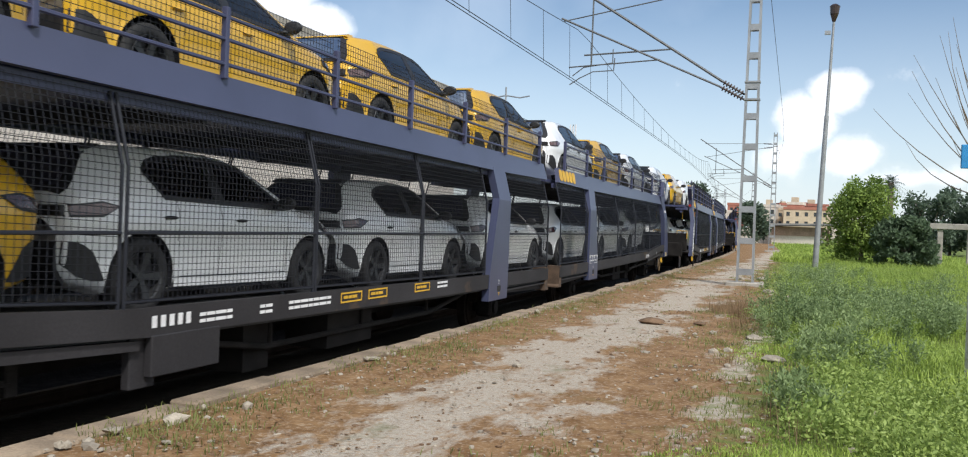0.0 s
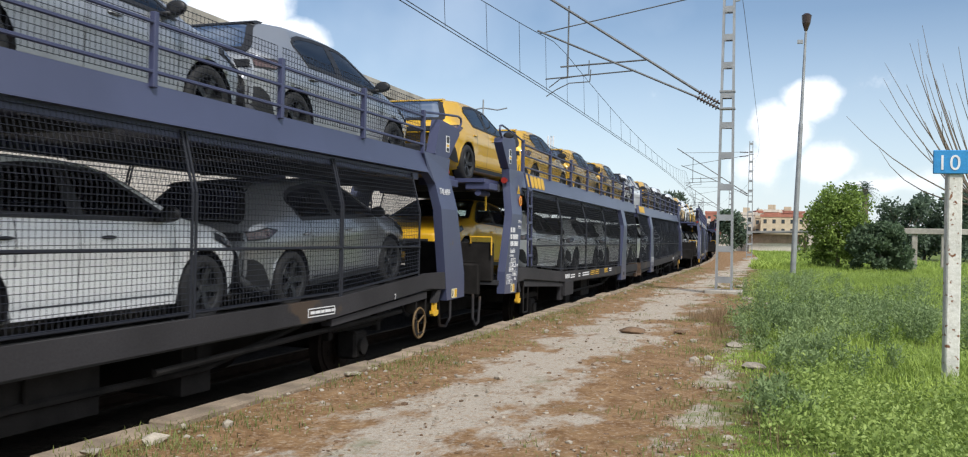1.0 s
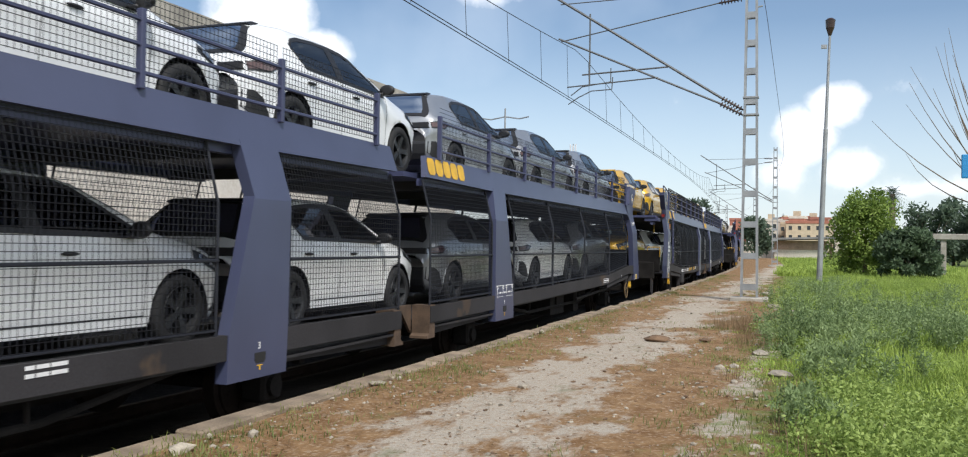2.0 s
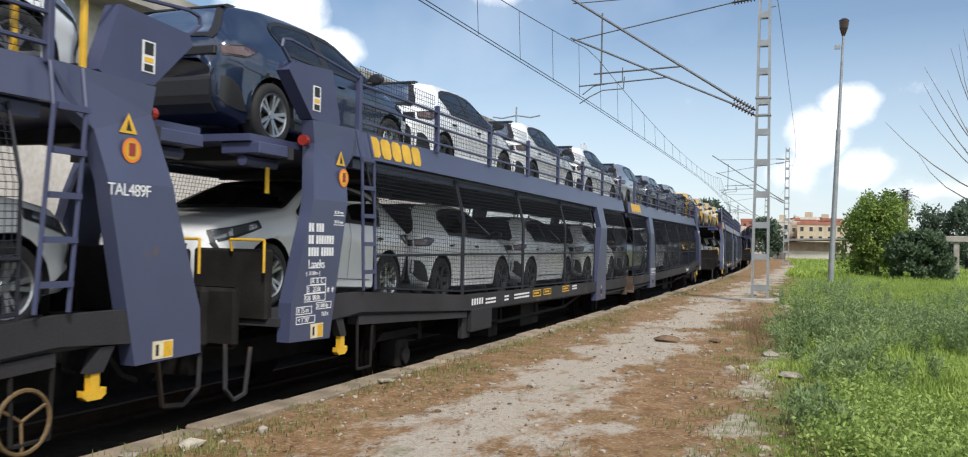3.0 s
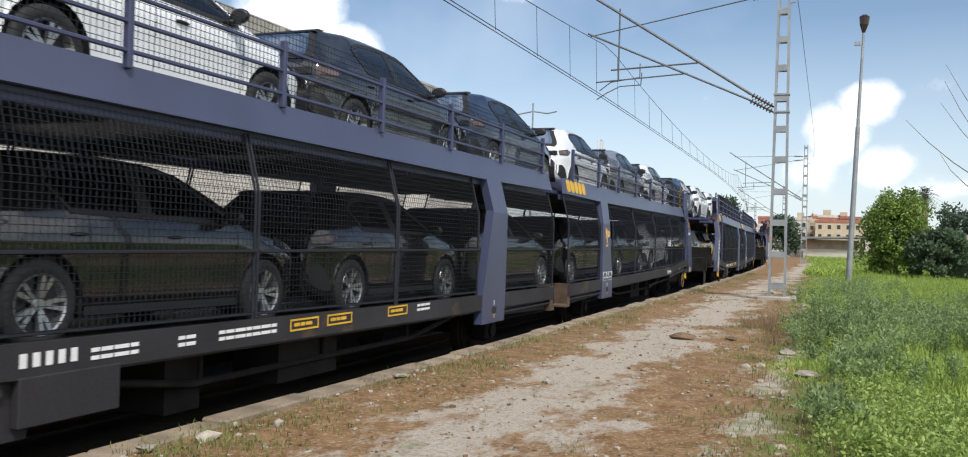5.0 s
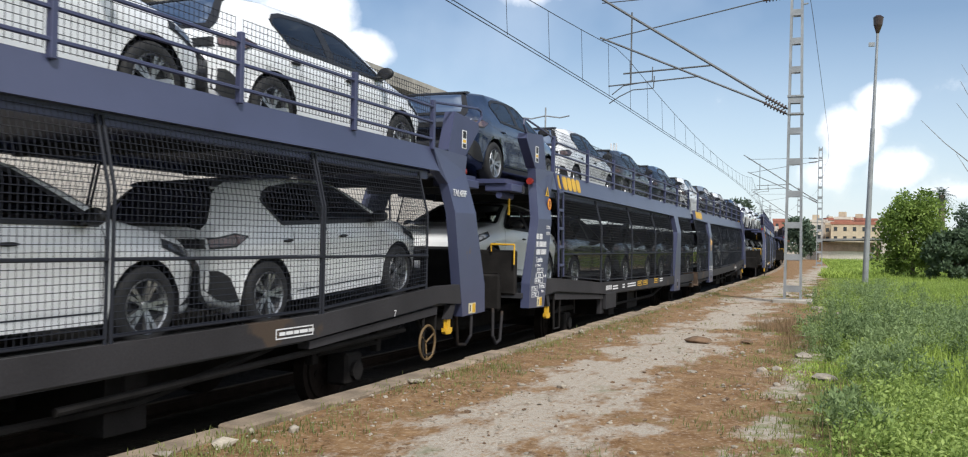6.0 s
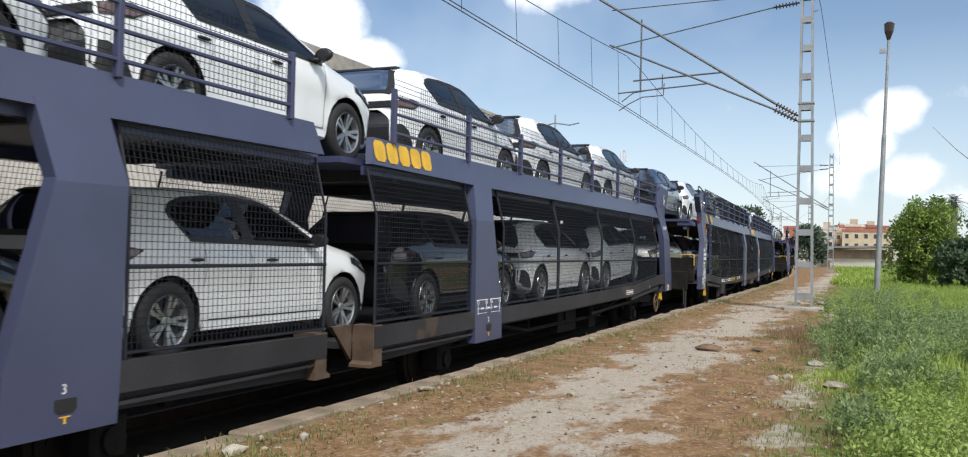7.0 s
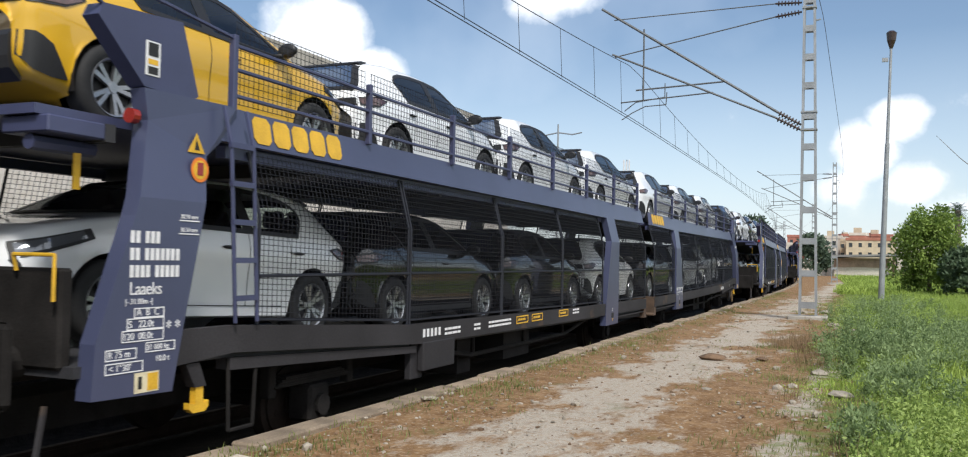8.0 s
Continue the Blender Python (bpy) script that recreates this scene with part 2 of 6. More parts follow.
def plate(name, wagon, y0, y1, z0, z1, mat, x=None, th=0.004, label=""):
    """A thin painted mark on the side that faces the platform."""
    x = HALF + 0.008 if x is None else x
    bm = bmesh.new()
    box(bm, x, x + th, min(y0, y1), max(y0, y1), z0, z1)
    return part(name, bm, mat, wagon, label)


def outline_box(name, wagon, y0, y1, z0, z1, mat, x, w=0.007):
    bm = bmesh.new()
    for a, b, c, d in ((y0, y1, z0, z0 + w), (y0, y1, z1 - w, z1), (y0, y0 + w, z0 + w, z1 - w), (y1 - w, y1, z0 + w, z1 - w)):
        box(bm, x, x + 0.003, a, b, c, d)
    return part(name, bm, mat, wagon)


def text_at(name, txt, size, wagon, y, z, mat=None, x=None, spacing=1.0):
    return lettering(name, txt, size, mat or M_WHITEINK, wagon, pose(HALF + 0.009 if x is None else x, y, z, 90, 0, 90), 0.0015, "", spacing)


def bars_at(name, wagon, y, z, widths, h, mat, x):
    """Writing too small to read: plain bars."""
    bm = bmesh.new()
    for w in widths:
        box(bm, x, x + 0.003, y, y + w, z, z + h)
        y += w + h * 0.5
    return part(name, bm, mat, wagon)


def warning_signs(wagon, Y, cu):
    """Lightning triangle and round sign on an end post."""
    xe = HALF + 0.008
    bm = bmesh.new()
    prism(bm, [(Y(cu) - 0.085, 2.03), (Y(cu) + 0.085, 2.03), (Y(cu), 2.17)], "x", xe, xe + 0.003)
    bm.transform(Matrix.Translation((-0.062, 0, 0)))
    tri = part("warning_triangle", bm, M_YELLOW, wagon)
    bm = bmesh.new()
    prism(bm, [(Y(cu) - 0.02, 2.05), (Y(cu) + 0.03, 2.05), (Y(cu) - 0.005, 2.13)], "x", xe + 0.0032, xe + 0.005)
    bm.transform(Matrix.Translation((-0.062, 0, 0)))
    part("lightning_mark", bm, M_BLACKINK, tri)
    bm = bmesh.new()
    rod(bm, (xe, Y(cu), 1.91), (xe + 0.003, Y(cu), 1.91), 0.088, 24)
    bm.transform(Matrix.Translation((-0.026, 0, 0)))
    rnd = part("round_sign", bm, M_ORANGE, wagon, "round orange-red warning sign")
    bm = bmesh.new()
    rod(bm, (xe + 0.003, Y(cu), 1.91), (xe + 0.0045, Y(cu), 1.91), 0.066, 24)
    bm.transform(Matrix.Translation((-0.026, 0, 0)))
    part("round_sign_field", bm, M_YELLOW, rnd)
    plate("round_sign_mark", rnd, Y(cu) - 0.03, Y(cu) + 0.03, 1.87, 1.96, M_RED, xe - 0.0212, 0.002)


def stencils(wagon, Y, rear):
    """The paint marks on the platform side."""
    xb, xs, xp, xe = HALF - 0.083, HALF + 0.002, HALF + 0.014, HALF + 0.008
    # yellow company mark on the upper beam: five plain shapes
    ya = Y(2.24) if rear else Y(15.0)
    for k in range(5):
        bm = bmesh.new()
        y = ya + k * 0.258
        prism(bm, [(y + 0.04, 2.19), (y + 0.18, 2.19), (y + 0.22, 2.23), (y + 0.22, 2.365), (y + 0.18, 2.405), (y + 0.04, 2.405), (y, 2.365), (y, 2.23)], "x", xb + 0.004, xb + 0.008)
        for v in bm.verts:
            v.co.x -= 0.055 * (v.co.z - 2.15) / 0.28
        part("yellow_mark", bm, M_YELLOW, wagon, "plain yellow painted mark")
    # tower sign, warning triangle and round sign
    ty = Y(1.07) if rear else Y(1.20)
    plate("sign", wagon, ty, ty + 0.13, 2.50, 2.73, M_WHITEINK, HALF - 0.099, 0.004, "small black, white and yellow pictogram sign")
    for a, b, m in ((2.63, 2.72, M_BLACKINK), (2.51, 2.56, M_BLACKINK), (2.575, 2.61, M_YELLOW)):
        plate("sign_mark", wagon, ty + 0.02, ty + 0.11, a, b, m, HALF - 0.0948, 0.002)
    if rear:
        warning_signs(wagon, Y, 1.54)
    if rear:
        y = Y(0.88)
        # digits and letters of the wagon's number, as plain upright bars
        for z, row in ((1.385, "xx xxx"), (1.275, "xx xxxxxxx"), (1.165, "xxxx xxxxx")):
            at = y
            for c in row:
                if c == "x":
                    plate("number_bar", wagon, at, at + 0.032, z, z + 0.078, M_WHITEINK, xe, 0.003)
                at += 0.046 if c == "x" else 0.034
        text_at("class_letters", "Laaeks", 0.115, wagon, y, 1.055, spacing=0.92)
        text_at("length_figure", "|- 31.00m -|", 0.05, wagon, y - 0.03, 0.995)
        outline_box("table_frame", wagon, Y(0.93), Y(1.20), 0.905, 0.97, M_WHITEINK, xe)
        text_at("table_letters", "A  B  C", 0.065, wagon, Y(0.95), 0.92)
        outline_box("table_frame", wagon, Y(0.87), Y(1.20), 0.83, 0.905, M_WHITEINK, xe)
        text_at("table_figures", "S   22.0t", 0.065, wagon, Y(0.885), 0.845)
        outline_box("table_frame", wagon, Y(0.83), Y(1.20), 0.755, 0.83, M_WHITEINK, xe)
        text_at("table_figures", "120  00.0t", 0.062, wagon, Y(0.84), 0.77)
        text_at("stars", "* *", 0.12, wagon, Y(1.22), 0.79)
        outline_box("note_frame", wagon, Y(0.70), Y(0.96), 0.65, 0.72, M_WHITEINK, xe)
        text_at("radius_note", "R 75 m", 0.062, wagon, Y(0.72), 0.665)
        outline_box("note_frame", wagon, Y(0.70), Y(1.02), 0.565, 0.635, M_WHITEINK, xe)
        text_at("angle_note", "< 1°30'", 0.062, wagon, Y(0.73), 0.58)
        outline_box("note_frame", wagon, Y(1.04), Y(1.31), 0.68, 0.745, M_WHITEINK, xe)
        text_at("mass_note", "31 000 kg", 0.05, wagon, Y(1.05), 0.695)
        text_at("mass_note", "10.0 t", 0.055, wagon, Y(1.13), 0.615)
        for z in (1.56, 1.47):
            text_at("gauge_note", "30.10 mm", 0.042, wagon, Y(1.33), z)
            plate("gauge_line", wagon, Y(1.32), Y(1.52), z - 0.018, z - 0.01, M_WHITEINK, xe, 0.003)
    else:
        text_at("unit_letters", "TAL489F", 0.12, wagon, Y(1.60), 1.88, x=HALF - 0.022, spacing=0.9)
    py = Y(0.95) if rear else Y(1.13)
    lab = plate("label_plate", wagon, py, py + 0.21, 0.425, 0.555, M_CREAMLABEL, xe, 0.003, "cream and yellow jacking label")
    plate("label_mark", lab, py + 0.03, py + 0.06, 0.45, 0.53, M_BLACKINK, xe + 0.0032, 0.002)
    plate("label_mark", lab, py + 0.11, py + 0.20, 0.435, 0.545, M_YELLOW, xe + 0.0032, 0.002)
    # small writing on the sill
    if rear:
        bars_at("small_writing", wagon, Y(4.62), 0.485, [0.05] * 5, 0.085, M_WHITEINK, xs)
        for u0, u1 in ((5.15, 5.75), (5.95, 6.30), (6.40, 7.25), (9.85, 10.3)):
            for z in (0.525, 0.475):
                n = int((u1 - u0) / 0.12)
                bars_at("small_writing", wagon, Y(u0), z, [0.07 + 0.03 * ((i * 7) % 3) for i in range(n)], 0.026, M_WHITEINK, xs)
        for u0 in (7.35, 7.95, 9.15):
            outline_box("yellow_frame", wagon, Y(u0), Y(u0) + 0.45, 0.46, 0.565, M_YELLOW, xs, 0.016)
            bars_at("small_writing", wagon, Y(u0) + 0.06, 0.50, [0.09, 0.06, 0.10], 0.03, M_YELLOW, xs)
    else:
        outline_box("white_frame", wagon, Y(5.1), Y(5.1) + 0.55, 0.465, 0.555, M_WHITEINK, xs, 0.010)
        bars_at("small_writing", wagon, Y(5.05), 0.495, [0.08, 0.10, 0.07, 0.12, 0.08], 0.03, M_WHITEINK, xs)
        text_at("digit", "7", 0.10, wagon, Y(3.05), 0.52, x=xs)
    # marks on the pillar: axle diagram, digit, slot
    c = Y(15.5 - 3.25)
    text_at("digit", "5" if not rear else "3", 0.085, wagon, c - 0.03, 0.405, x=xp)
    bm = bmesh.new()
    prism(bm, [(c - 0.075, 0.31), (c - 0.05, 0.285), (c + 0.06, 0.285), (c + 0.085, 0.31), (c + 0.085, 0.375), (c - 0.075, 0.375)], "x", xp - 0.001, xp + 0.002)
    part("jacking_slot", bm, M_BLACKINK, wagon, "dark oblong slot")
    plate("yellow_bar", wagon, c - 0.04, c + 0.04, 0.262, 0.27, M_YELLOW, xp, 0.003)
    plate("yellow_bar", wagon, c - 0.008, c + 0.008, 0.225, 0.262, M_YELLOW, xp, 0.003)
    if not rear:
        bm = bmesh.new()
        a = c - 0.40
        for b, d in ((0.0, 0.36), (0.42, 0.80)):
            box(bm, xp, xp + 0.003, a + b, a + d, 0.685, 0.695)
        for b in (0.05, 0.31, 0.47, 0.75):
            box(bm, xp, xp + 0.003, a + b - 0.004, a + b + 0.004, 0.51 if b in (0.05, 0.75) else 0.56, 0.64)
            for k in range(8):
                q = k * 0.785
                rod(bm, (xp + 0.0015, a + b + 0.025 * math.cos(q), 0.66 + 0.025 * math.sin(q)), (xp + 0.0015, a + b + 0.025 * math.cos(q + 0.785), 0.66 + 0.025 * math.sin(q + 0.785)), 0.004, 4)
        for b, d, z in ((0.05, 0.12, 0.58), (0.25, 0.31, 0.58), (0.47, 0.53, 0.58), (0.69, 0.75, 0.58), (0.05, 0.32, 0.52), (0.46, 0.75, 0.52), (0.14, 0.23, 0.572), (0.34, 0.44, 0.572), (0.56, 0.66, 0.572)):
            box(bm, xp, xp + 0.003, a + b, a + d, z, z + (0.006 if z in (0.58, 0.52) else 0.022))
        part("axle_diagram", bm, M_WHITEINK, wagon, "white stencilled axle spacing diagram")


def lean_in(bm, sx):
    """Folds what stands above the crease inwards."""
    cut = bmesh.ops.bisect_plane(bm, geom=bm.verts[:] + bm.edges[:] + bm.faces[:], plane_co=(0, 0, 1.68), plane_no=(0, 0, 1))
    for v in bm.verts:
        v.co.x -= sx * 0.095 * min(max((v.co.z - 1.68) / 0.47, 0), 1)


def build_ladder(wagon, Y, sx):
    """The ladder by an end post."""
    X = sx * HALF
    for u in (1.80, 2.06):
        bm = tube(bmesh.new(), [(X - sx * 0.03, Y(u), 2.40), (X + sx * 0.03, Y(u + 0.02), 2.12), (X + sx * 0.03, Y(u + 0.12), 0.82)], 0.016, 6)
        part("ladder_rail", bm, M_BLUE2, wagon)
    for k in range(5):
        z = 1.0 + k * 0.28
        du = (2.12 - z) * 0.09
        part("ladder_rung", box(bmesh.new(), X + sx * 0.02, X + sx * 0.05, Y(1.80 + du), Y(2.06 + du), z - 0.02, z + 0.02), M_BLUE2, wagon)


def build_unit(wagon, full, rear):
    """One unit. u runs from its coupling to the joint; y = -u for the front unit, u - 31 for the rear one."""
    def Y(u):
        return -u if not rear else float(np.interp(u, [0.1, 0.55, 2.2, 4.6, 31.0], [-0.07, 0.22, 1.82, 4.6, 31.0])) - 31.0
    for sx in (1, -1):
        X = sx * HALF
        def P(name, bm, mat, label="", smooth=False):
            return part(name, bm, mat, wagon, label, smooth)
        # upper side beam, a folded plate that leans in at its foot
        bm = bmesh.new()
        prism(bm, [(Y(1.15), 2.40), (Y(1.15), 2.16), (Y(12.3), 2.12), (Y(15.08), 2.15), (Y(14.98), 2.43), (Y(2.0), 2.43)], "x", X - sx * 0.16, X - sx * 0.082)
        for v in bm.verts:
            v.co.x -= sx * 0.055 * (v.co.z - 2.15) / 0.28
        P("side_beam", bm, M_BLUE)
        bm = bmesh.new()
        prism(bm, [(X - sx * 0.17, 2.05), (X - sx * 0.26, 2.05), (X - sx * 0.26, 2.14), (X - sx * 0.17, 2.14)], "y", Y(2.0), Y(15.0))
        P("beam_lip", bm, M_BLUE2)
        # lower side sill: sloping over the wheels, with a lower flange
        bm = bmesh.new()
        us = [1.30, 1.95, 4.4, 10.0, 15.08]
        prism(bm, [(Y(u), sill_top(u)) for u in us] + [(Y(15.08), 0.33), (Y(10.0), 0.36), (Y(4.6), 0.42), (Y(1.95), 0.60), (Y(1.30), 0.56)], "x", X - sx * 0.08, X)
        P("side_sill", bm, M_SILL)
        bm = bmesh.new()
        prism(bm, [(Y(1.95), 0.56), (Y(4.55), 0.40), (Y(4.55), 0.33), (Y(1.95), 0.47)], "x", X - sx * 0.16, X - sx * 0.03)
        P("lower_flange", bm, M_SILL)
        bm = bmesh.new()
        prism(bm, [(Y(12.0), 0.325), (Y(15.06), 0.325), (Y(15.06), 0.16), (Y(12.6), 0.22), (Y(12.0), 0.22)], "x", X - sx * 0.22, X - sx * 0.10)
        P("joint_girder", bm, M_SILL)
        bm = bmesh.new()
        prism(bm, [(Y(12.0), 0.285), (Y(15.06), 0.285), (Y(15.06), 0.26), (Y(12.0), 0.26)], "x", X - sx * 0.10, X - sx * 0.02)
        P("lower_flange", bm, M_SILL)
        # end post
        bm = bmesh.new()
        prism(bm, [(Y(0.60), 0.42), (Y(0.62), 0.76), (Y(0.92), 1.56), (Y(1.10), 2.20), (Y(1.06), 2.41), (Y(2.02), 2.428), (Y(1.85), 2.15), (Y(1.66), 2.02), (Y(1.55), 1.5), (Y(1.38), 0.76), (Y(1.30), 0.40)], "x", X - sx * 0.12, X + sx * 0.006)
        lean_in(bm, sx)
        P("end_post", bm, M_BLUE)
        bm = bmesh.new()
        prism(bm, [(Y(1.07), 2.42), (Y(0.66), 2.80), (Y(0.70), 2.88), (Y(1.42), 2.93), (Y(1.60), 2.44), (Y(1.53), 2.40)], "x", X - sx * 0.24, X - sx * 0.10)
        P("tower_plate", bm, M_BLUE2)
        # middle pillar
        bm = bmesh.new()
        prism(bm, [(Y(15.5 - 3.70), 0.16), (Y(15.5 - 3.68), 0.55), (Y(15.5 - 3.36), 1.70), (Y(15.5 - 3.46), 2.17), (Y(15.5 - 2.90), 2.17), (Y(15.5 - 2.80), 1.70), (Y(15.5 - 2.82), 0.55), (Y(15.5 - 2.84), 0.16)], "x", X - sx * 0.10, X + sx * 0.012)
        lean_in(bm, sx)
        P("pillar", bm, M_BLUE)
        # wire mesh panels of the lower deck, bent inwards at the top
        for a, b in MESH_PANELS:
            lines = []
            n = int((b - a) / 0.052)
            x0, x1 = X - sx * 0.03, X - sx * 0.16
            for i in range(n + 1):
                u = a + (b - a) * i / n
                lines.append([(x0, Y(u), sill_top(u) + 0.05), (x0, Y(u), 1.62), (x1, Y(u), 2.12)])
            for k in range(30):
                f = k / 29
                z = 0.0
                za, zb = sill_top(a) + 0.06, sill_top(b) + 0.06
                h0, h1 = za + (2.10 - za) * f, zb + (2.10 - zb) * f
                xx = lambda h: x0 if h < 1.62 else x0 + (x1 - x0) * (h - 1.62) / 0.5
                lines.append([(xx(h0) + sx * 0.006, Y(a), h0), (xx(h1) + sx * 0.006, Y(b), h1)])
            v, f = bar_list(lines, 0.0031)
            pan = mesh_object("mesh_panel", v, f, M_WIRE, wagon)
            bm = bmesh.new()
            for u in (a, b):
                tube(bm, [(x0, Y(u), sill_top(u) - 0.02), (x0, Y(u), 1.62), (x1, Y(u), 2.12)], 0.014, 6)
            rod(bm, (x0 + sx * 0.012, Y(a), 1.16), (x0 + sx * 0.012, Y(b), 1.16), 0.014, 6)
            rod(bm, (x0, Y(a), sill_top(a) + 0.045), (x0, Y(b), sill_top(b) + 0.045), 0.012, 6)
            part("panel_frame", bm, M_WIRE, pan)
        # upper rail: posts, three bars and mesh
        for u in UPPER_POSTS:
            bm = bmesh.new()
            box(bm, X - sx * 0.145, X - sx * 0.088, Y(u) - 0.026, Y(u) + 0.026, 2.40, 2.98, 0.006)
            P("rail_post", bm, M_BLUE2)
        for z in (2.52, 2.72, 2.90):
            bm = bmesh.new()
            rod(bm, (X - sx * 0.11, Y(2.0), z), (X - sx * 0.11, Y(14.6), z), 0.017, 6)
            P("rail_bar", bm, M_BLUE2)
        for a, b in zip(UPPER_POSTS, UPPER_POSTS[1:]):
            lines = []
            n = int((b - a - 0.1) / 0.052)
            for i in range(n + 1):
                u = a + 0.05 + (b - a - 0.1) * i / n
                lines.append([(X - sx * 0.135, Y(u), 2.46), (X - sx * 0.135, Y(u), 3.10 if u < 14 else 2.95)])
            for k in range(13):
                z = 2.47 + k * 0.052
                lines.append([(X - sx * 0.141, Y(a + 0.05), z), (X - sx * 0.141, Y(b - 0.05), z)])
            v, f = bar_list(lines, 0.0032)
            mesh_object("upper_mesh_panel", v, f, M_WIRE, wagon)
        if rear:
            build_ladder(wagon, Y, sx)
        # truss rod beneath the middle
        bm = bmesh.new()
        tube(bm, [(X - sx * 0.25, Y(4.8), 0.36), (X - sx * 0.25, Y(6.4), 0.12), (X - sx * 0.25, Y(10.2), 0.12), (X - sx * 0.25, Y(11.8), 0.34)], 0.03, 6)
        for u in (6.5, 8.3, 10.1):
            rod(bm, (X - sx * 0.25, Y(u), 0.12), (X - sx * 0.25, Y(u), 0.42), 0.022, 6)
        P("truss_rod", bm, M_GRIME)
        # hook bracket, foot step and step box
        bm = bmesh.new()
        prism(bm, [(Y(1.60), 0.56), (Y(1.46), 0.56), (Y(1.56), 0.39), (Y(1.68), 0.39)], "x", X - sx * 0.10, X - sx * 0.02)
        hook = P("hook_bracket", bm, M_SILL)
        bm = bmesh.new()
        prism(bm, [(Y(1.58), 0.39), (Y(1.66), 0.39), (Y(1.66), 0.27), (Y(1.72), 0.285), (Y(1.72), 0.24), (Y(1.68), 0.21), (Y(1.56), 0.21), (Y(1.52), 0.24), (Y(1.52), 0.285), (Y(1.58), 0.27)], "x", X - sx * 0.08, X - sx * 0.03)
        part("lashing_hook", bm, M_YELLOW, hook, "yellow painted steel hook")
        bm = bmesh.new()
        tube(bm, [(X - sx * 0.05, Y(1.95), 0.55), (X - sx * 0.05, Y(1.97), 0.02), (X - sx * 0.05, Y(2.25), 0.02), (X - sx * 0.05, Y(2.27), 0.50)], 0.016, 6)
        P("foot_step", bm, M_GRIME)
        bm = bmesh.new()
        if rear:
            box(bm, X - sx * 0.06, X + sx * 0.01, Y(4.62), Y(5.40), 0.13, 0.43, 0.008)
        if rear:
            box(bm, X - sx * 0.14, X - sx * 0.065, Y(4.50), Y(4.75), 0.05, 0.52, 0.008)
        if rear:
            P("step_box", bm, M_SILL)
        else:
            rod(bm, (X - sx * 0.12, Y(2.6), 0.34), (X - sx * 0.12, Y(7.2), 0.20), 0.03, 8)
            P("brake_pipe", bm, M_GRIME)
        # joint bracket foot and buffer
        bm = bmesh.new()
        prism(bm, [(Y(15.09), 0.55), (Y(14.92), 0.55), (Y(14.92), 0.14), (Y(15.15), 0.14), (Y(15.15), 0.17), (Y(15.09), 0.2)], "x", X - sx * 0.25, X - sx * 0.01)
        prism(bm, [(Y(15.095), 0.55), (Y(15.45), 0.55), (Y(15.40), 0.50), (Y(15.10), 0.20)], "x", X - sx * 0.30, X - sx * 0.26)
        P("joint_bracket", bm, M_RUST)
        bm = bmesh.new()
        rod(bm, (sx * 0.88, Y(0.75), 0.62), (sx * 0.88, Y(0.22), 0.62), 0.12, 14)
        box(bm, sx * 0.88 - 0.30, sx * 0.88 + 0.30, Y(0.20), Y(0.10), 0.38, 0.90, 0.04)
        P("buffer", bm, M_GRIME)
        bm = bmesh.new()
        box(bm, sx * 0.80 - 0.28, sx * 0.80 + 0.5, Y(0.62), Y(0.50), 0.60, 1.22, 0.02)
        P("end_plate", bm, M_GRIME)
        bm = bmesh.new()
        tube(bm, [(sx * 0.95, Y(0.46), 1.2), (sx * 0.95, Y(0.42), 1.30), (sx * 1.30, Y(0.42), 1.30), (sx * 1.30, Y(0.42), 1.02)], 0.012, 6)
        P("grab_handle", bm, M_YELLOW)
        bm = bmesh.new()
        rod(bm, (X - sx * 0.16, Y(1.06), 2.22), (X - sx * 0.16, Y(1.0), 2.22), 0.05, 12)
        P("tail_lamp", bm, M_RED)
        # the top bar runs on past its last post and turns back in a loop
        bm = bmesh.new()
        tube(bm, [(X - sx * 0.115, Y(2.0), 2.955), (X - sx * 0.115, Y(1.3), 3.02), (X - sx * 0.115, Y(0.70), 3.07), (X - sx * 0.115, Y(0.58), 3.05), (X - sx * 0.115, Y(0.56), 2.98), (X - sx * 0.115, Y(0.66), 2.90), (X - sx * 0.15, Y(0.90), 2.78)], 0.016, 6)
        P("end_handrail", bm, M_BLUE2)
    # hand brake wheel of the front unit
    if not rear:
        bm = bmesh.new()
        c = Vector((HALF - 0.04, Y(2.17), 0.16))
        rings = []
        for k in range(24):
            a = k * math.pi / 12
            out = Vector((0, math.cos(a), math.sin(a)))
            rings.append([bm.verts.new(c + out * (0.195 + 0.015 * math.cos(q * 1.0472)) + Vector((0.015 * math.sin(q * 1.0472), 0, 0))) for q in range(6)])
        for k in range(24):
            for q in range(6):
                bm.faces.new((rings[k][q], rings[k][(q + 1) % 6], rings[(k + 1) % 24][(q + 1) % 6], rings[(k + 1) % 24][q]))
        for k in range(3):
            a = 0.5 + k * 2.0944
            rod(bm, c - Vector((0.02, 0, 0)), c + Vector((0, 0.195 * math.cos(a), 0.195 * math.sin(a))), 0.011, 5)
        part("brake_wheel", bm, M_BRASSY, wagon, "grimy yellow hand brake wheel")
    if full:
        stencils(wagon, Y, rear)
    # decks
    bm = bmesh.new()
    us = [0.55, 1.95, 4.4, 10.0, 15.06]
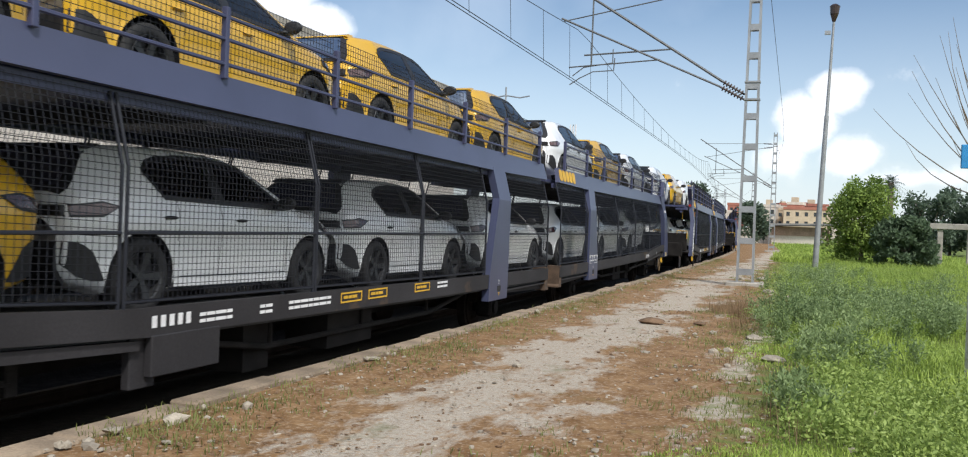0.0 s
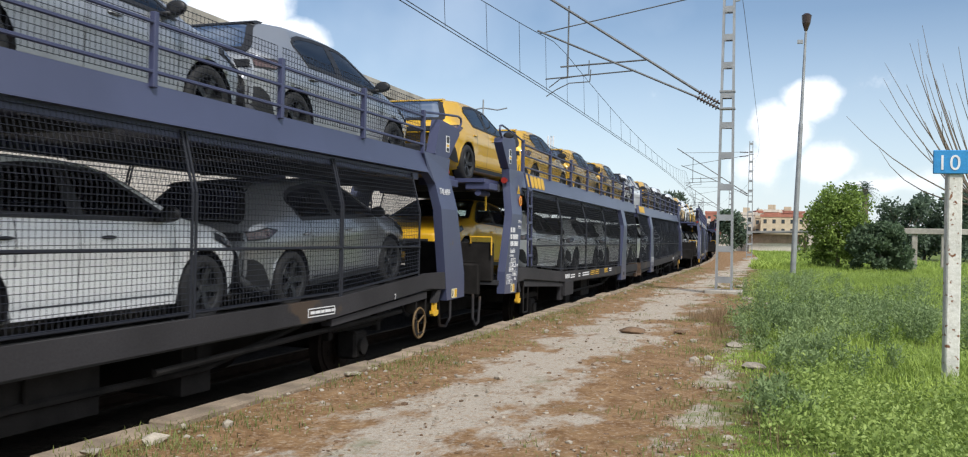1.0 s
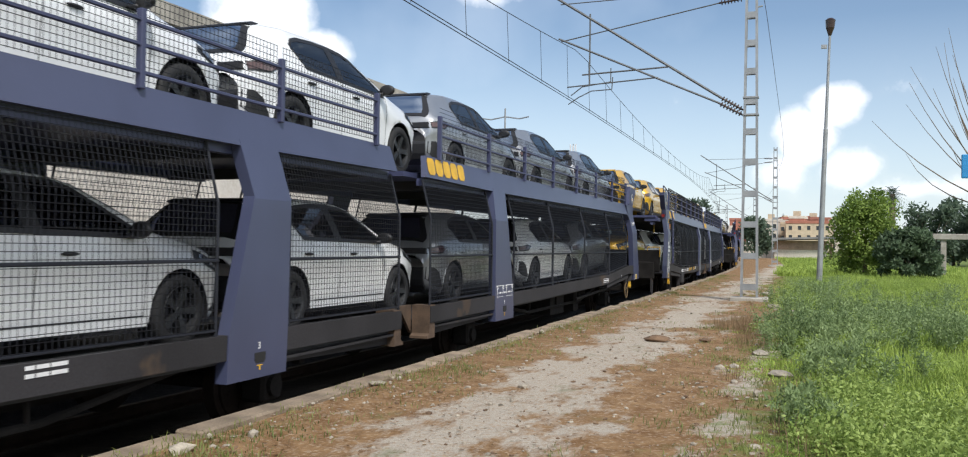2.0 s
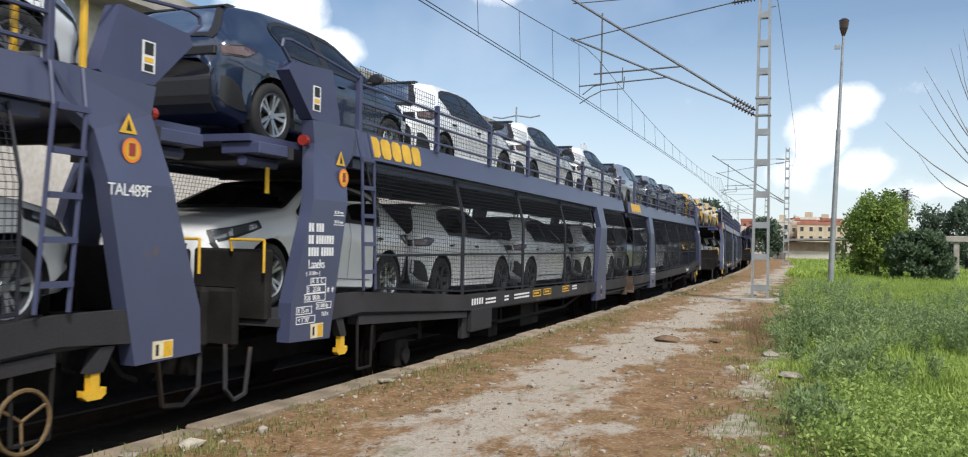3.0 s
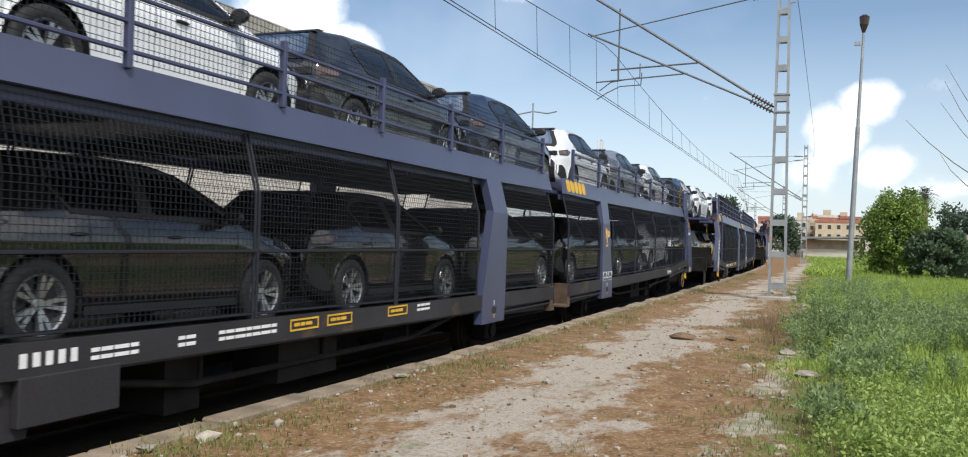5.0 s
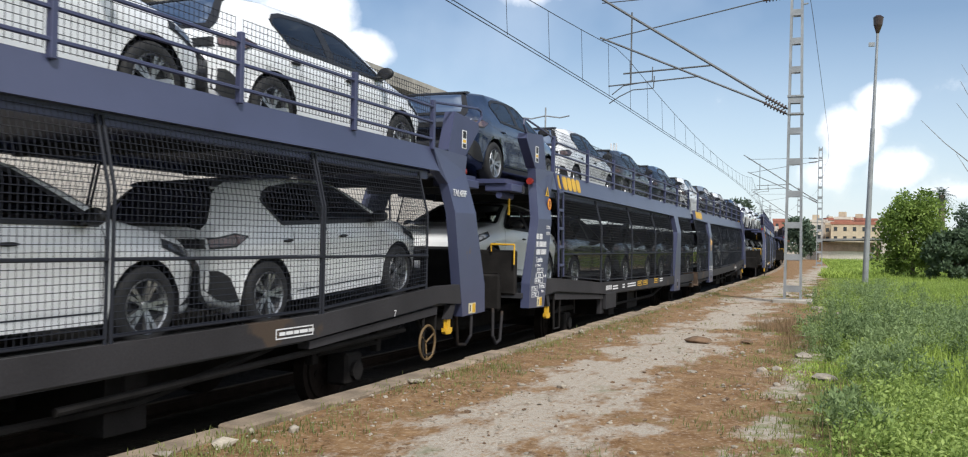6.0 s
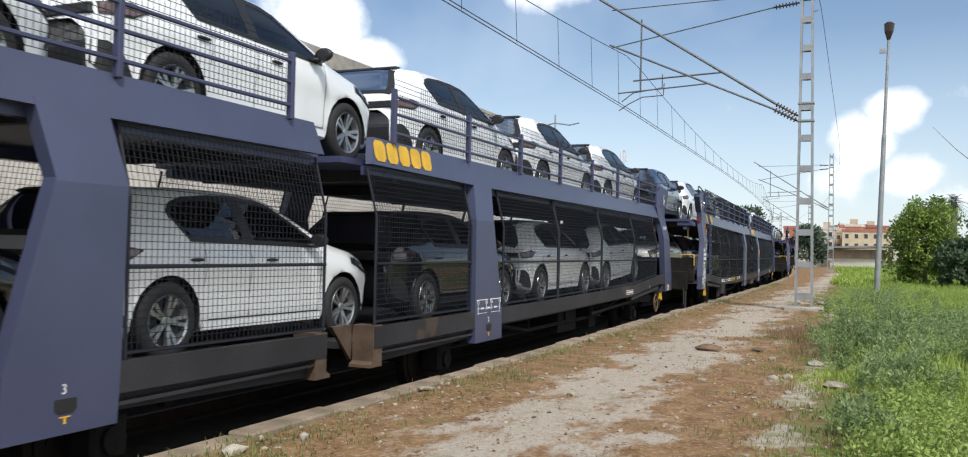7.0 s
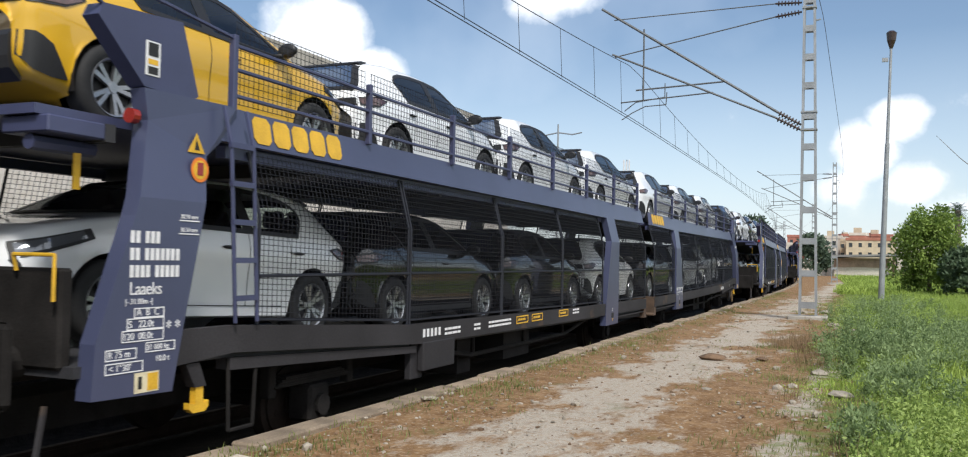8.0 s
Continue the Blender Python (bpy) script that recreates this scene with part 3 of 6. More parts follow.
    prism(bm, [(Y(u), sill_top(u) - DECK_DROP) for u in us] + [(Y(u), sill_top(u) - DECK_DROP - 0.07) for u in us[::-1]], "x", -HALF + 0.09, HALF - 0.09)
    part("lower_deck", bm, M_DECK, wagon)
    bm = bmesh.new()
    prism(bm, [(Y(0.30), 2.212), (Y(15.3), 2.212), (Y(15.3), 2.15), (Y(0.30), 2.15)], "x", -1.18, 1.18)
    part("upper_deck", bm, M_BLUE2, wagon)
    for i in range(7):
        bm = bmesh.new()
        u = 0.9 + i * 2.25
        box(bm, -HALF + 0.21, HALF - 0.21, Y(u) - 0.04, Y(u) + 0.04, 2.03, 2.146)
        part("cross_member", bm, M_DECK, wagon)
    # underframe, axle
    bm = bmesh.new()
    box(bm, -0.28, 0.28, Y(0.8), Y(15.2), 0.02, 0.28)
    box(bm, -1.15, 1.15, Y(6.2), Y(6.6), -0.1, 0.32)
    rod(bm, (-0.6, Y(8.0), 0.1), (-0.6, Y(9.0), 0.1), 0.2, 12)
    box(bm, 0.7, 1.2, Y(7.6), Y(8.6), -0.05, 0.33)
    part("underframe", bm, M_GRIME, wagon)
    for u in (3.35, 12.9):
        zc = RAIL + 0.40
        bm = bmesh.new()
        rod(bm, (-0.72, 0, 0), (0.72, 0, 0), 0.08, 8)
        axle = part("wheelset", bm, M_GRIME, wagon)
        axle.location = (0, Y(u), zc)
        for sx in (1, -1):
            bm = bmesh.new()
            rod(bm, (sx * 0.72, 0, 0), (sx * 0.84, 0, 0), 0.40, 28)
            rod(bm, (sx * 0.84, 0, 0), (sx * 0.865, 0, 0), 0.33, 28)
            rod(bm, (sx * 0.865, 0, 0), (sx * 0.90, 0, 0), 0.10, 14)
            for k in range(6):
                a = k * 1.0472
                rod(bm, (sx * 0.865, 0.21 * math.cos(a), 0.21 * math.sin(a)), (sx * 0.873, 0.21 * math.cos(a), 0.21 * math.sin(a)), 0.035, 8)
            part("wheel", bm, M_PLATE, axle)
            bm = bmesh.new()
            box(bm, sx * 0.95, sx * 1.2, Y(u) - 0.16, Y(u) + 0.16, zc - 0.15, zc + 0.18, 0.03)
            rod(bm, (sx * 1.2, Y(u), zc), (sx * 1.24, Y(u), zc), 0.10, 12)
            part("axle_box", bm, M_GRIME, wagon)
            bm = bmesh.new()
            for k in range(4):
                box(bm, sx * 1.02, sx * 1.14, Y(u) - 0.60 + k * 0.05, Y(u) + 0.60 - k * 0.05, zc + 0.20 + k * 0.022, zc + 0.22 + k * 0.022)
            part("leaf_spring", bm, M_GRIME, wagon)
            for d in (-0.62, 0.62) if sx > 0 else ():
                bm = bmesh.new()
                box(bm, sx * 1.03, sx * 1.13, Y(u) + d - 0.05, Y(u) + d + 0.05, zc + 0.12, zc + 0.40, 0.01)
                part("spring_hanger", bm, M_GRIME, wagon)
    # foot loop, hoses, hanging strap and folded gangway at the coupling end
    bm = bmesh.new()
    tube(bm, [(1.08, Y(0.62), 0.36), (1.08, Y(0.55), -0.04), (1.08, Y(0.30), -0.07), (1.08, Y(0.12), 0.04), (1.08, Y(0.10), 0.42)], 0.022, 6)
    part("foot_loop", bm, M_SILL, wagon)
    for hx in (0.35, -0.35):
        bm = bmesh.new()
        tube(bm, [(hx, Y(0.60), 0.50), (hx, Y(0.40), 0.30), (hx, Y(0.22), 0.10), (hx, Y(0.05), 0.04)], 0.028, 8)
        part("brake_hose", bm, M_RUBBER, wagon)
    bm = bmesh.new()
    tube(bm, [(0, Y(0.7), 0.62), (0, Y(0.3), 0.60), (0, Y(0.04), 0.55)], 0.05, 8)
    part("screw_coupling", bm, M_GRIME, wagon)
    bm = bmesh.new()
    box(bm, HALF - 0.40, HALF - 0.385, Y(0.80) - 0.025, Y(0.80) + 0.025, 1.72, 1.98)
    part("strap", bm, M_YELLOW, wagon, "yellow hanging strap")
    bm = bmesh.new()
    box(bm, HALF - 0.62, HALF - 0.22, Y(0.95), Y(0.35), 2.04, 2.146, 0.01)
    rod(bm, (HALF - 0.42, Y(0.95), 1.99), (HALF - 0.42, Y(0.40), 1.99), 0.05, 8)
    part("folded_gangway", bm, M_BLUE2, wagon)


def build_wagon(full):
    wagon = empty("car_carrier_wagon", "dark blue double-deck car-carrying railway wagon with wire-mesh sides", "railway wagon", "wagons of the train")
    build_unit(wagon, full, False)
    build_unit(wagon, full, True)
    return wagon


# ---- hatchback car, 4.06 m long: +y ahead, origin on the ground at mid wheelbase ----
TOPX = [-1.99, -1.985, -1.96, -1.91, -1.85, -1.78, -1.70, -1.63, -1.57, -1.45, -1.1, -0.7, -0.3, 0.05, 0.25, 0.55, 0.95, 1.15, 1.5, 1.75, 1.92, 2.02, 2.07]
TOPZ = [0.78, 0.86, 0.965, 1.03, 1.10, 1.175, 1.27, 1.345, 1.375, 1.395, 1.425, 1.445, 1.445, 1.425, 1.385, 1.245, 1.03, 0.985, 0.925, 0.865, 0.785, 0.68, 0.54]
BOTX, BOTZ = [-1.99, -1.9, -1.6, 1.6, 1.9, 2.07], [0.40, 0.29, 0.20, 0.20, 0.21, 0.26]
PLANX, PLANW = [-1.99, -1.96, -1.9, -1.75, -1.45, -1.0, 0, 1.0, 1.55, 1.8, 1.95, 2.03, 2.07], [0.66, 0.745, 0.80, 0.845, 0.868, 0.875, 0.872, 0.872, 0.855, 0.80, 0.70, 0.58, 0.44]
WHEELS = (-1.27, 1.27)
BELT, ROOFEDGE = 14, 24


@functools.lru_cache(None)
def car_section(x):
    """Half a cross-section of the body at x, from the floor's middle round to the roof's middle, as (half-width, height)."""
    top, bot, w = (float(np.interp(x, a, b)) for a, b in ((TOPX, TOPZ), (BOTX, BOTZ), (PLANX, PLANW)))
    belt = min(0.955, top - 0.10)
    pts = [(0.0, bot), (w * 0.45, bot), (w * 0.80, bot), (w * 0.92, bot + 0.02), (w * 0.955, bot + 0.07)]
    flare = 0.016 * max(math.exp(-((x - k) / 0.36) ** 4) for k in WHEELS)
    for f in (0.12, 0.25, 0.38, 0.5, 0.6, 0.7, 0.78, 0.86, 0.93, 1.0):
        k = float(np.interp(f, [0, 0.2, 0.45, 0.72, 0.86, 1], [0.955, 0.970, 0.975, 1.0, 0.987, 0.955]))
        pts.append((w * k + flare * max(0.0, 1 - f), bot + 0.07 + (belt - bot - 0.07) * f))
    rise = top - belt
    lean = (0.24 + 0.17 * min(max((-1.15 - x) / 0.6, 0), 1)) * min(rise, 0.5) / 0.5
    edge = top - 0.030 - 0.035 * min(rise, 0.5) / 0.5
    for k in range(1, 11):
        f = k / 10
        pts.append((w * 0.955 - lean * f ** 1.15, belt + (edge - belt) * f))
    e = w * 0.955 - lean
    pts += [(e - 0.025, edge + (top - edge) * 0.5), (e * 0.88, edge + (top - edge) * 0.78), (e * 0.62, edge + (top - edge) * 0.93), (e * 0.3, edge + (top - edge) * 0.99), (0.0, top)]
    return pts


def side_at(x, z):
    pts = car_section(x)[4:ROOFEDGE + 1]
    return float(np.interp(z, [p[1] for p in pts], [p[0] for p in pts]))


def top_at(x, y):
    pts = car_section(x)[BELT:][::-1]
    return float(np.interp(abs(y), [p[0] for p in pts], [p[1] for p in pts]))


def side_band(name, xs, lo, hi, mat, parent, side, nz=3, lift=0.005, label=""):
    """A piece of the car's flank over the stations xs, between the heights lo(x) and hi(x); several bands may share one mesh."""
    bands = lo if isinstance(lo, list) else [(xs, lo, hi)]
    verts, faces = [], []
    for sx, f0, f1 in bands:
        start, n = len(verts), len(sx)
        for j in range(nz + 1):
            for x in sx:
                z = f0(x) + (f1(x) - f0(x)) * j / nz
                verts.append((side * (side_at(x, z) + lift), x, z))
        for j in range(nz):
            for i in range(n - 1):
                k = start + j * n + i
                q = (k, k + 1, k + n + 1, k + n)
                faces.append(q if side > 0 else q[::-1])
    return mesh_object(name, verts, faces, mat, parent, True, label)


def side_patch(name, corners, mat, parent, side, nx=6, nz=4, lift=0.005, label=""):
    """A piece of the car's flank between four corners (x, z): lower back, lower front, upper front, upper back."""
    verts, faces = [], []
    a, b, c, d = corners
    for j in range(nz + 1):
        for i in range(nx + 1):
            s, t = i / nx, j / nz
            x = (a[0] * (1 - s) + b[0] * s) * (1 - t) + (d[0] * (1 - s) + c[0] * s) * t
            z = (a[1] * (1 - s) + b[1] * s) * (1 - t) + (d[1] * (1 - s) + c[1] * s) * t
            verts.append((side * (side_at(x, z) + lift), x, z))
    for j in range(nz):
        for i in range(nx):
            k = j * (nx + 1) + i
            q = (k, k + 1, k + nx + 2, k + nx + 1)
            faces.append(q if side > 0 else q[::-1])
    return mesh_object(name, verts, faces, mat, parent, True, label)


def pane_width(x):
    """Half-width of the front and rear screens at x."""
    return car_section(x)[ROOFEDGE][0] - (0.035 if x > 0 else 0.01)


def top_patch(name, x0, x1, mat, parent, lift, n=8, border=0.0):
    """A pane on the car's upper surface from x0 to x1; with a border, only the dark band round it."""
    verts, faces = [], []

    def place(x, y):
        slope = (top_at(x + 0.02, 0) - top_at(x - 0.02, 0)) / 0.04
        k = lift / math.hypot(1, slope)
        return (y, x - slope * k, top_at(x, y) + k)
    us = [i / n for i in range(n + 1)]
    vs = [-1 + 2 * j / (n + 2) for j in range(n + 3)]
    if border:
        us = [0.0, 0.10] + us[2:-2] + [0.90, 1.0]
        vs = [-1.0, -1.0 + border] + vs[2:-2] + [1.0 - border, 1.0]
    for u in us:
        x = x0 + (x1 - x0) * u
        for v in vs:
            verts.append(place(x, v * pane_width(x)))
    m = len(vs)
    for i in range(len(us) - 1):
        for j in range(m - 1):
            if border and 0 < i < len(us) - 2 and 0 < j < m - 2:
                continue
            k = i * m + j
            faces.append((k, k + m, k + m + 1, k + 1))
    return mesh_object(name, verts, faces, mat, parent, True)


def lathe(bm, rings, axis_x, n=28):
    """Turns (x, radius) rings round the x axis."""
    prev = None
    for x, r in rings:
        cur = [bm.verts.new((x, r * math.cos(2 * math.pi * k / n), r * math.sin(2 * math.pi * k / n))) for k in range(n)]
        if prev:
            for k in range(n):
                bm.faces.new((prev[k], prev[(k + 1) % n], cur[(k + 1) % n], cur[k]))
        prev = cur
    return bm


def build_wheel(car, x, side, alloy, detailed=True):
    R = 0.322
    bm = lathe(bmesh.new(), [(-0.09 * side, 0.20), (-0.095 * side, R - 0.03), (-0.075 * side, R - 0.006), (-0.05 * side, R), (0.05 * side, R), (0.075 * side, R - 0.006), (0.097 * side, R - 0.035), (0.093 * side, 0.222), (0.06 * side, 0.20)], 0)
    tyre = part("tyre", bm, M_RUBBER, car, smooth=True)
    tyre.location = (side * 0.765, x, R)
    if not detailed and side < 0:
        return
    bm = bmesh.new()
    lathe(bm, [(0.088 * side, 0.222), (0.098 * side, 0.218), (0.088 * side, 0.204), (0.03 * side, 0.195)], 0)
    for k in range(5):
        for off in ((-0.17, 0.17) if alloy else (0,)):
            a = 2 * math.pi * k / 5 + off
            wd = 0.019 if alloy else 0.035
            skew = 0.22 * off
            vs = [(px * side, r * math.cos(a + skew * r) - w * math.sin(a), r * math.sin(a + skew * r) + w * math.cos(a)) for px, r, w in ((0.070, 0.03, -wd * 0.7), (0.088, 0.208, -wd), (0.088, 0.208, wd), (0.070, 0.03, wd * 0.7))]
            back = [(0.045 * side, p[1], p[2]) for p in vs]
            v = [bm.verts.new(p) for p in vs] + [bm.verts.new(p) for p in back]
            for q in ((0, 1, 2, 3), (0, 4, 5, 1), (1, 5, 6, 2), (2, 6, 7, 3)):
                bm.faces.new([v[i] for i in q])
    lathe(bm, [(0.078 * side, 0.0), (0.078 * side, 0.042), (0.06 * side, 0.05)], 0, 12)
    bright = len(bm.faces)
    lathe(bm, [(0.03 * side, 0.197), (0.02 * side, 0.0)], 0)
    rim = part("rim", bm, M_RIM if alloy else M_HUBCAP, tyre)
    rim.data.materials.append(M_TRIM)
    for i, p in enumerate(rim.data.polygons):
        if i >= bright:
            p.material_index = 1


# the side windows: lower and upper line, front and rear pane
DLO0, DLO1, DLOX = -1.17, 0.80, [-1.17, -1.10, -0.95, -0.6, -0.25, 0.05, 0.22, 0.50, 0.80]


def glass_lo(x):
    return float(np.interp(x, [-1.17, -1.02, 0.80], [1.19, 0.995, 0.968]))


def glass_hi(x):
    return float(np.interp(x, DLOX, [1.20, 1.268, 1.315, 1.352, 1.36, 1.345, 1.305, 1.155, 0.975]))


def build_cabin(car):
    """What shows through the glass: floor tub, dashboard, seats."""
    bm = bmesh.new()
    box(bm, -0.72, 0.72, -1.55, 0.95, 0.30, 0.34)
    for sx in (1, -1):
        box(bm, sx * 0.72, sx * 0.78, -1.2, 0.85, 0.34, 0.93)
    prism(bm, [(0.98, 0.40), (0.98, 0.99), (0.62, 0.985), (0.48, 0.90), (0.52, 0.60)], "x", -0.72, 0.72)
    box(bm, -0.62, 0.62, -1.75, -1.30, 0.34, 0.92)
    part("cabin", bm, M_TRIM, car)
    for sx, y, w in ((0.36, 0.0, 0.25), (-0.36, 0.0, 0.25), (0.0, -0.92, 0.62)):
        bm = bmesh.new()
        prism(bm, [(y + 0.42, 0.34), (y + 0.44, 0.56), (y - 0.05, 0.52), (y - 0.24, 1.08), (y - 0.33, 1.08), (y - 0.20, 0.34)], "x", sx - w, sx + w)
        for d in ((0,) if w < 0.3 else (-0.36, 0.36)):
            box(bm, sx + d - 0.12, sx + d + 0.12, y - 0.36, y - 0.26, 1.09, 1.26, 0.03)
        part("seat", bm, M_SEAT, car)


def build_car(colour, alloy=True, detailed=True):
    words = {"yellow": "new yellow taxi hatchback car with black rear window", "white": "new white hatchback car with black tailgate glass", "grey": "new silver grey hatchback car with black rear window",
             "black": "new glossy black hatchback car", "navy": "new dark blue hatchback car"}
    car = empty("hatchback_car", words[colour], "car", "new cars on the train")
    paint = CAR_PAINT[colour]
    # body shell, open where the glass is
    step = 0.045 if detailed else 0.09
    xs = [-1.99, -1.985, -1.975, -1.96, -1.94]
    while xs[-1] < 2.0:
        xs.append(xs[-1] + step)
    xs += [2.03, 2.055, 2.07]
    verts, faces, ids = [], [], {}
    for i, x in enumerate(xs):
        half = car_section(x)
        ring = [(y, z) for y, z in half] + [(-y, z) for y, z in half[-2:0:-1]]
        for j, (y, z) in enumerate(ring):
            ids[i, j] = len(verts)
            verts.append([y, x, z])
        n = len(ring)
    R = 0.370
    inside = [any(math.hypot(v[1] - wx, v[2] - 0.325) < R for wx in WHEELS) and abs(v[0]) > 0.5 for v in verts]
    last = len(car_section(0.0)) - 1
    for i in range(len(xs) - 1):
        for j in range(n):
            q = (ids[i, j], ids[i, (j + 1) % n], ids[i + 1, (j + 1) % n], ids[i + 1, j])
            if all(inside[k] for k in q):
                continue
            cy, cx, cz = (sum(verts[k][a] for k in q) / 4 for a in range(3))
            jj = min(j, n - 1 - j) if j >= last else j
            if detailed and DLO0 < cx < DLO1 and glass_lo(cx) - 0.008 < cz < glass_hi(cx) + 0.008 and abs(cy) > pane_width(cx):
                continue
            if detailed and jj >= ROOFEDGE - 2 and (0.34 < cx < 0.93 or -1.90 < cx < -1.64) and abs(cy) < pane_width(cx) - 0.03:
                continue
            faces.append(q)
    used = {k for q in faces for k in q}
    for k in used:
        if inside[k]:
            v = verts[k]
            wx = min(WHEELS, key=lambda w: abs(w - v[1]))
            d = math.hypot(v[1] - wx, v[2] - 0.325) or 1
            v[1], v[2] = wx + (v[1] - wx) * R / d, 0.325 + (v[2] - 0.325) * R / d
    faces.append([ids[0, j] for j in range(n)])
    faces.append([ids[len(xs) - 1, j] for j in range(n)][::-1])
    keep = sorted(used | {ids[0, j] for j in range(n)} | {ids[len(xs) - 1, j] for j in range(n)})
    back = {k: i for i, k in enumerate(keep)}
    mesh_object("body", [verts[k] for k in keep], [[back[k] for k in q] for q in faces], paint, car, True)
    # wheel wells
    for wx in WHEELS:
        bm = bmesh.new()
        prev = None
        for k in range(13):
            a = math.pi * (k / 12) * 1.16 - 0.25
            cur = [bm.verts.new((xx, wx + 0.366 * math.cos(a), 0.325 + 0.366 * math.sin(a))) for xx in (-0.85, 0.85)]
            if prev:
                bm.faces.new((prev[0], prev[1], cur[1], cur[0]))
            prev = cur
        part("wheel_well", bm, M_TRIM, car)
    for wx in WHEELS:
        for side in (1, -1):
            build_wheel(car, wx, side, alloy, detailed)
    # glass
    glass = M_GLASS if detailed else M_FARGLASS
    ws = top_patch("windscreen", 0.98, 0.27, glass, car, 0.004)
    rw = top_patch("rear_window", -1.945, -1.60, glass, car, 0.006)
    if detailed:
        build_cabin(car)
        top_patch("screen_band", 0.98, 0.27, M_TRIM, ws, 0.007, 8, 0.09)
        top_patch("screen_band", -1.945, -1.60, M_TRIM, rw, 0.010, 8, 0.16)
    split = -0.27
    rear_x = [-1.17, -1.13, -1.10, -1.02, -0.95, -0.8, -0.6, -0.42, split - 0.03]
    front_x = [split + 0.03, -0.1, 0.05, 0.14, 0.22, 0.36, 0.50, 0.65, 0.80]
    all_x = sorted(set(rear_x + front_x))
    for side in (1, -1):
        side_band("rear_side_window", rear_x, glass_lo, glass_hi, glass, car, side, 4, 0.004)
        side_band("front_side_window", front_x, glass_lo, glass_hi, glass, car, side, 4, 0.004)
        if detailed:
            side_band("window_surround", None, [(all_x, lambda x: glass_hi(x) - 0.014, lambda x: glass_hi(x) + 0.032), (all_x, lambda x: glass_lo(x) - 0.026, lambda x: glass_lo(x) + 0.016), ([split - 0.075, split, split + 0.075], glass_lo, glass_hi)], None, M_TRIM, car, side, 3, 0.008)
            side_patch("side_skirt", [(-0.88, 0.225), (0.88, 0.225), (0.88, 0.29), (-0.88, 0.29)], M_TRIM if colour != "white" else paint, car, side, 6, 1)
            # corner trim, lamps
            side_band("corner_trim", [-1.975, -1.94, -1.90, -1.85, -1.78, -1.72, -1.66], lambda x: max(0.30, float(np.interp(x, BOTX, BOTZ)) + 0.05), lambda x: float(np.interp(x, [-1.98, -1.88, -1.78, -1.66], [0.60, 0.60, 0.53, 0.31])), M_TRIM, car, side, 3, 0.007)
            tail = side_band("tail_lamp_housing", [-1.972, -1.95, -1.91, -1.86, -1.80, -1.72, -1.64, -1.55], lambda x: float(np.interp(x, [-1.97, -1.72, -1.55], [0.79, 0.80, 0.885])), lambda x: float(np.interp(x, [-1.97, -1.72, -1.55], [0.885, 0.925, 0.895])), M_TRIM, car, side, 3, 0.010)
            side_band("tail_lamp", [-1.955, -1.91, -1.86, -1.80, -1.72, -1.64, -1.59], lambda x: float(np.interp(x, [-1.97, -1.72, -1.57], [0.808, 0.818, 0.88])), lambda x: float(np.interp(x, [-1.97, -1.72, -1.57], [0.872, 0.910, 0.890])), M_TAIL, tail, side, 3, 0.014)
            head = side_patch("headlamp_housing", [(1.43, 0.785), (1.97, 0.60), (1.965, 0.725), (1.45, 0.86)], M_TRIM, car, side, 8, 3, 0.008)
            side_patch("headlamp", [(1.50, 0.785), (1.95, 0.635), (1.945, 0.715), (1.52, 0.835)], M_LAMPGLASS, head, side, 8, 3, 0.014)
            side_patch("lamp_streak", [(1.86, 0.44), (1.895, 0.42), (1.975, 0.60), (1.945, 0.62)], M_TRIM, car, side, 3, 5, 0.008)
            side_patch("bumper_intake", [(1.70, 0.30), (1.97, 0.31), (1.97, 0.40), (1.80, 0.36)], M_TRIM, car, side, 4, 3, 0.006)
            side_band("door_gap", None, [([sx - 0.004, sx + 0.004], lambda x: 0.31, lambda x: 0.955) for sx in (split, 0.83)] + [([-0.872, -0.864], lambda x: 0.62, lambda x: 0.97), ([-0.80, -0.25, 0.3, 0.83], lambda x: 0.308, lambda x: 0.316)], None, M_TRIM, car, side, 6, 0.003)
        else:
            side_band("tail_lamp", [-1.965, -1.91, -1.86, -1.80, -1.72, -1.64, -1.57], lambda x: float(np.interp(x, [-1.97, -1.72, -1.55], [0.79, 0.80, 0.885])), lambda x: float(np.interp(x, [-1.97, -1.72, -1.55], [0.885, 0.925, 0.895])), M_TAIL, car, side, 3, 0.010)
            side_patch("headlamp", [(1.45, 0.785), (1.96, 0.62), (1.955, 0.72), (1.47, 0.85)], M_LAMPGLASS, car, side, 6, 2, 0.010)
        bm = bmesh.new()
        bmesh.ops.create_uvsphere(bm, u_segments=12, v_segments=8, radius=1, matrix=Matrix.Translation((side * 0.965, 0.64, 1.015)) @ Matrix.Rotation(side * -0.25, 4, "Z") @ Matrix.Diagonal((0.115, 0.07, 0.068, 1)))
        for v in bm.verts:
            v.co.y = max(v.co.y, 0.60)
        prism(bm, [(0.56, 0.955), (0.72, 0.955), (0.66, 0.985), (0.60, 0.985)], "x", side * 0.80, side * 0.93)
        part("door_mirror", bm, M_TRIM, car, smooth=True)
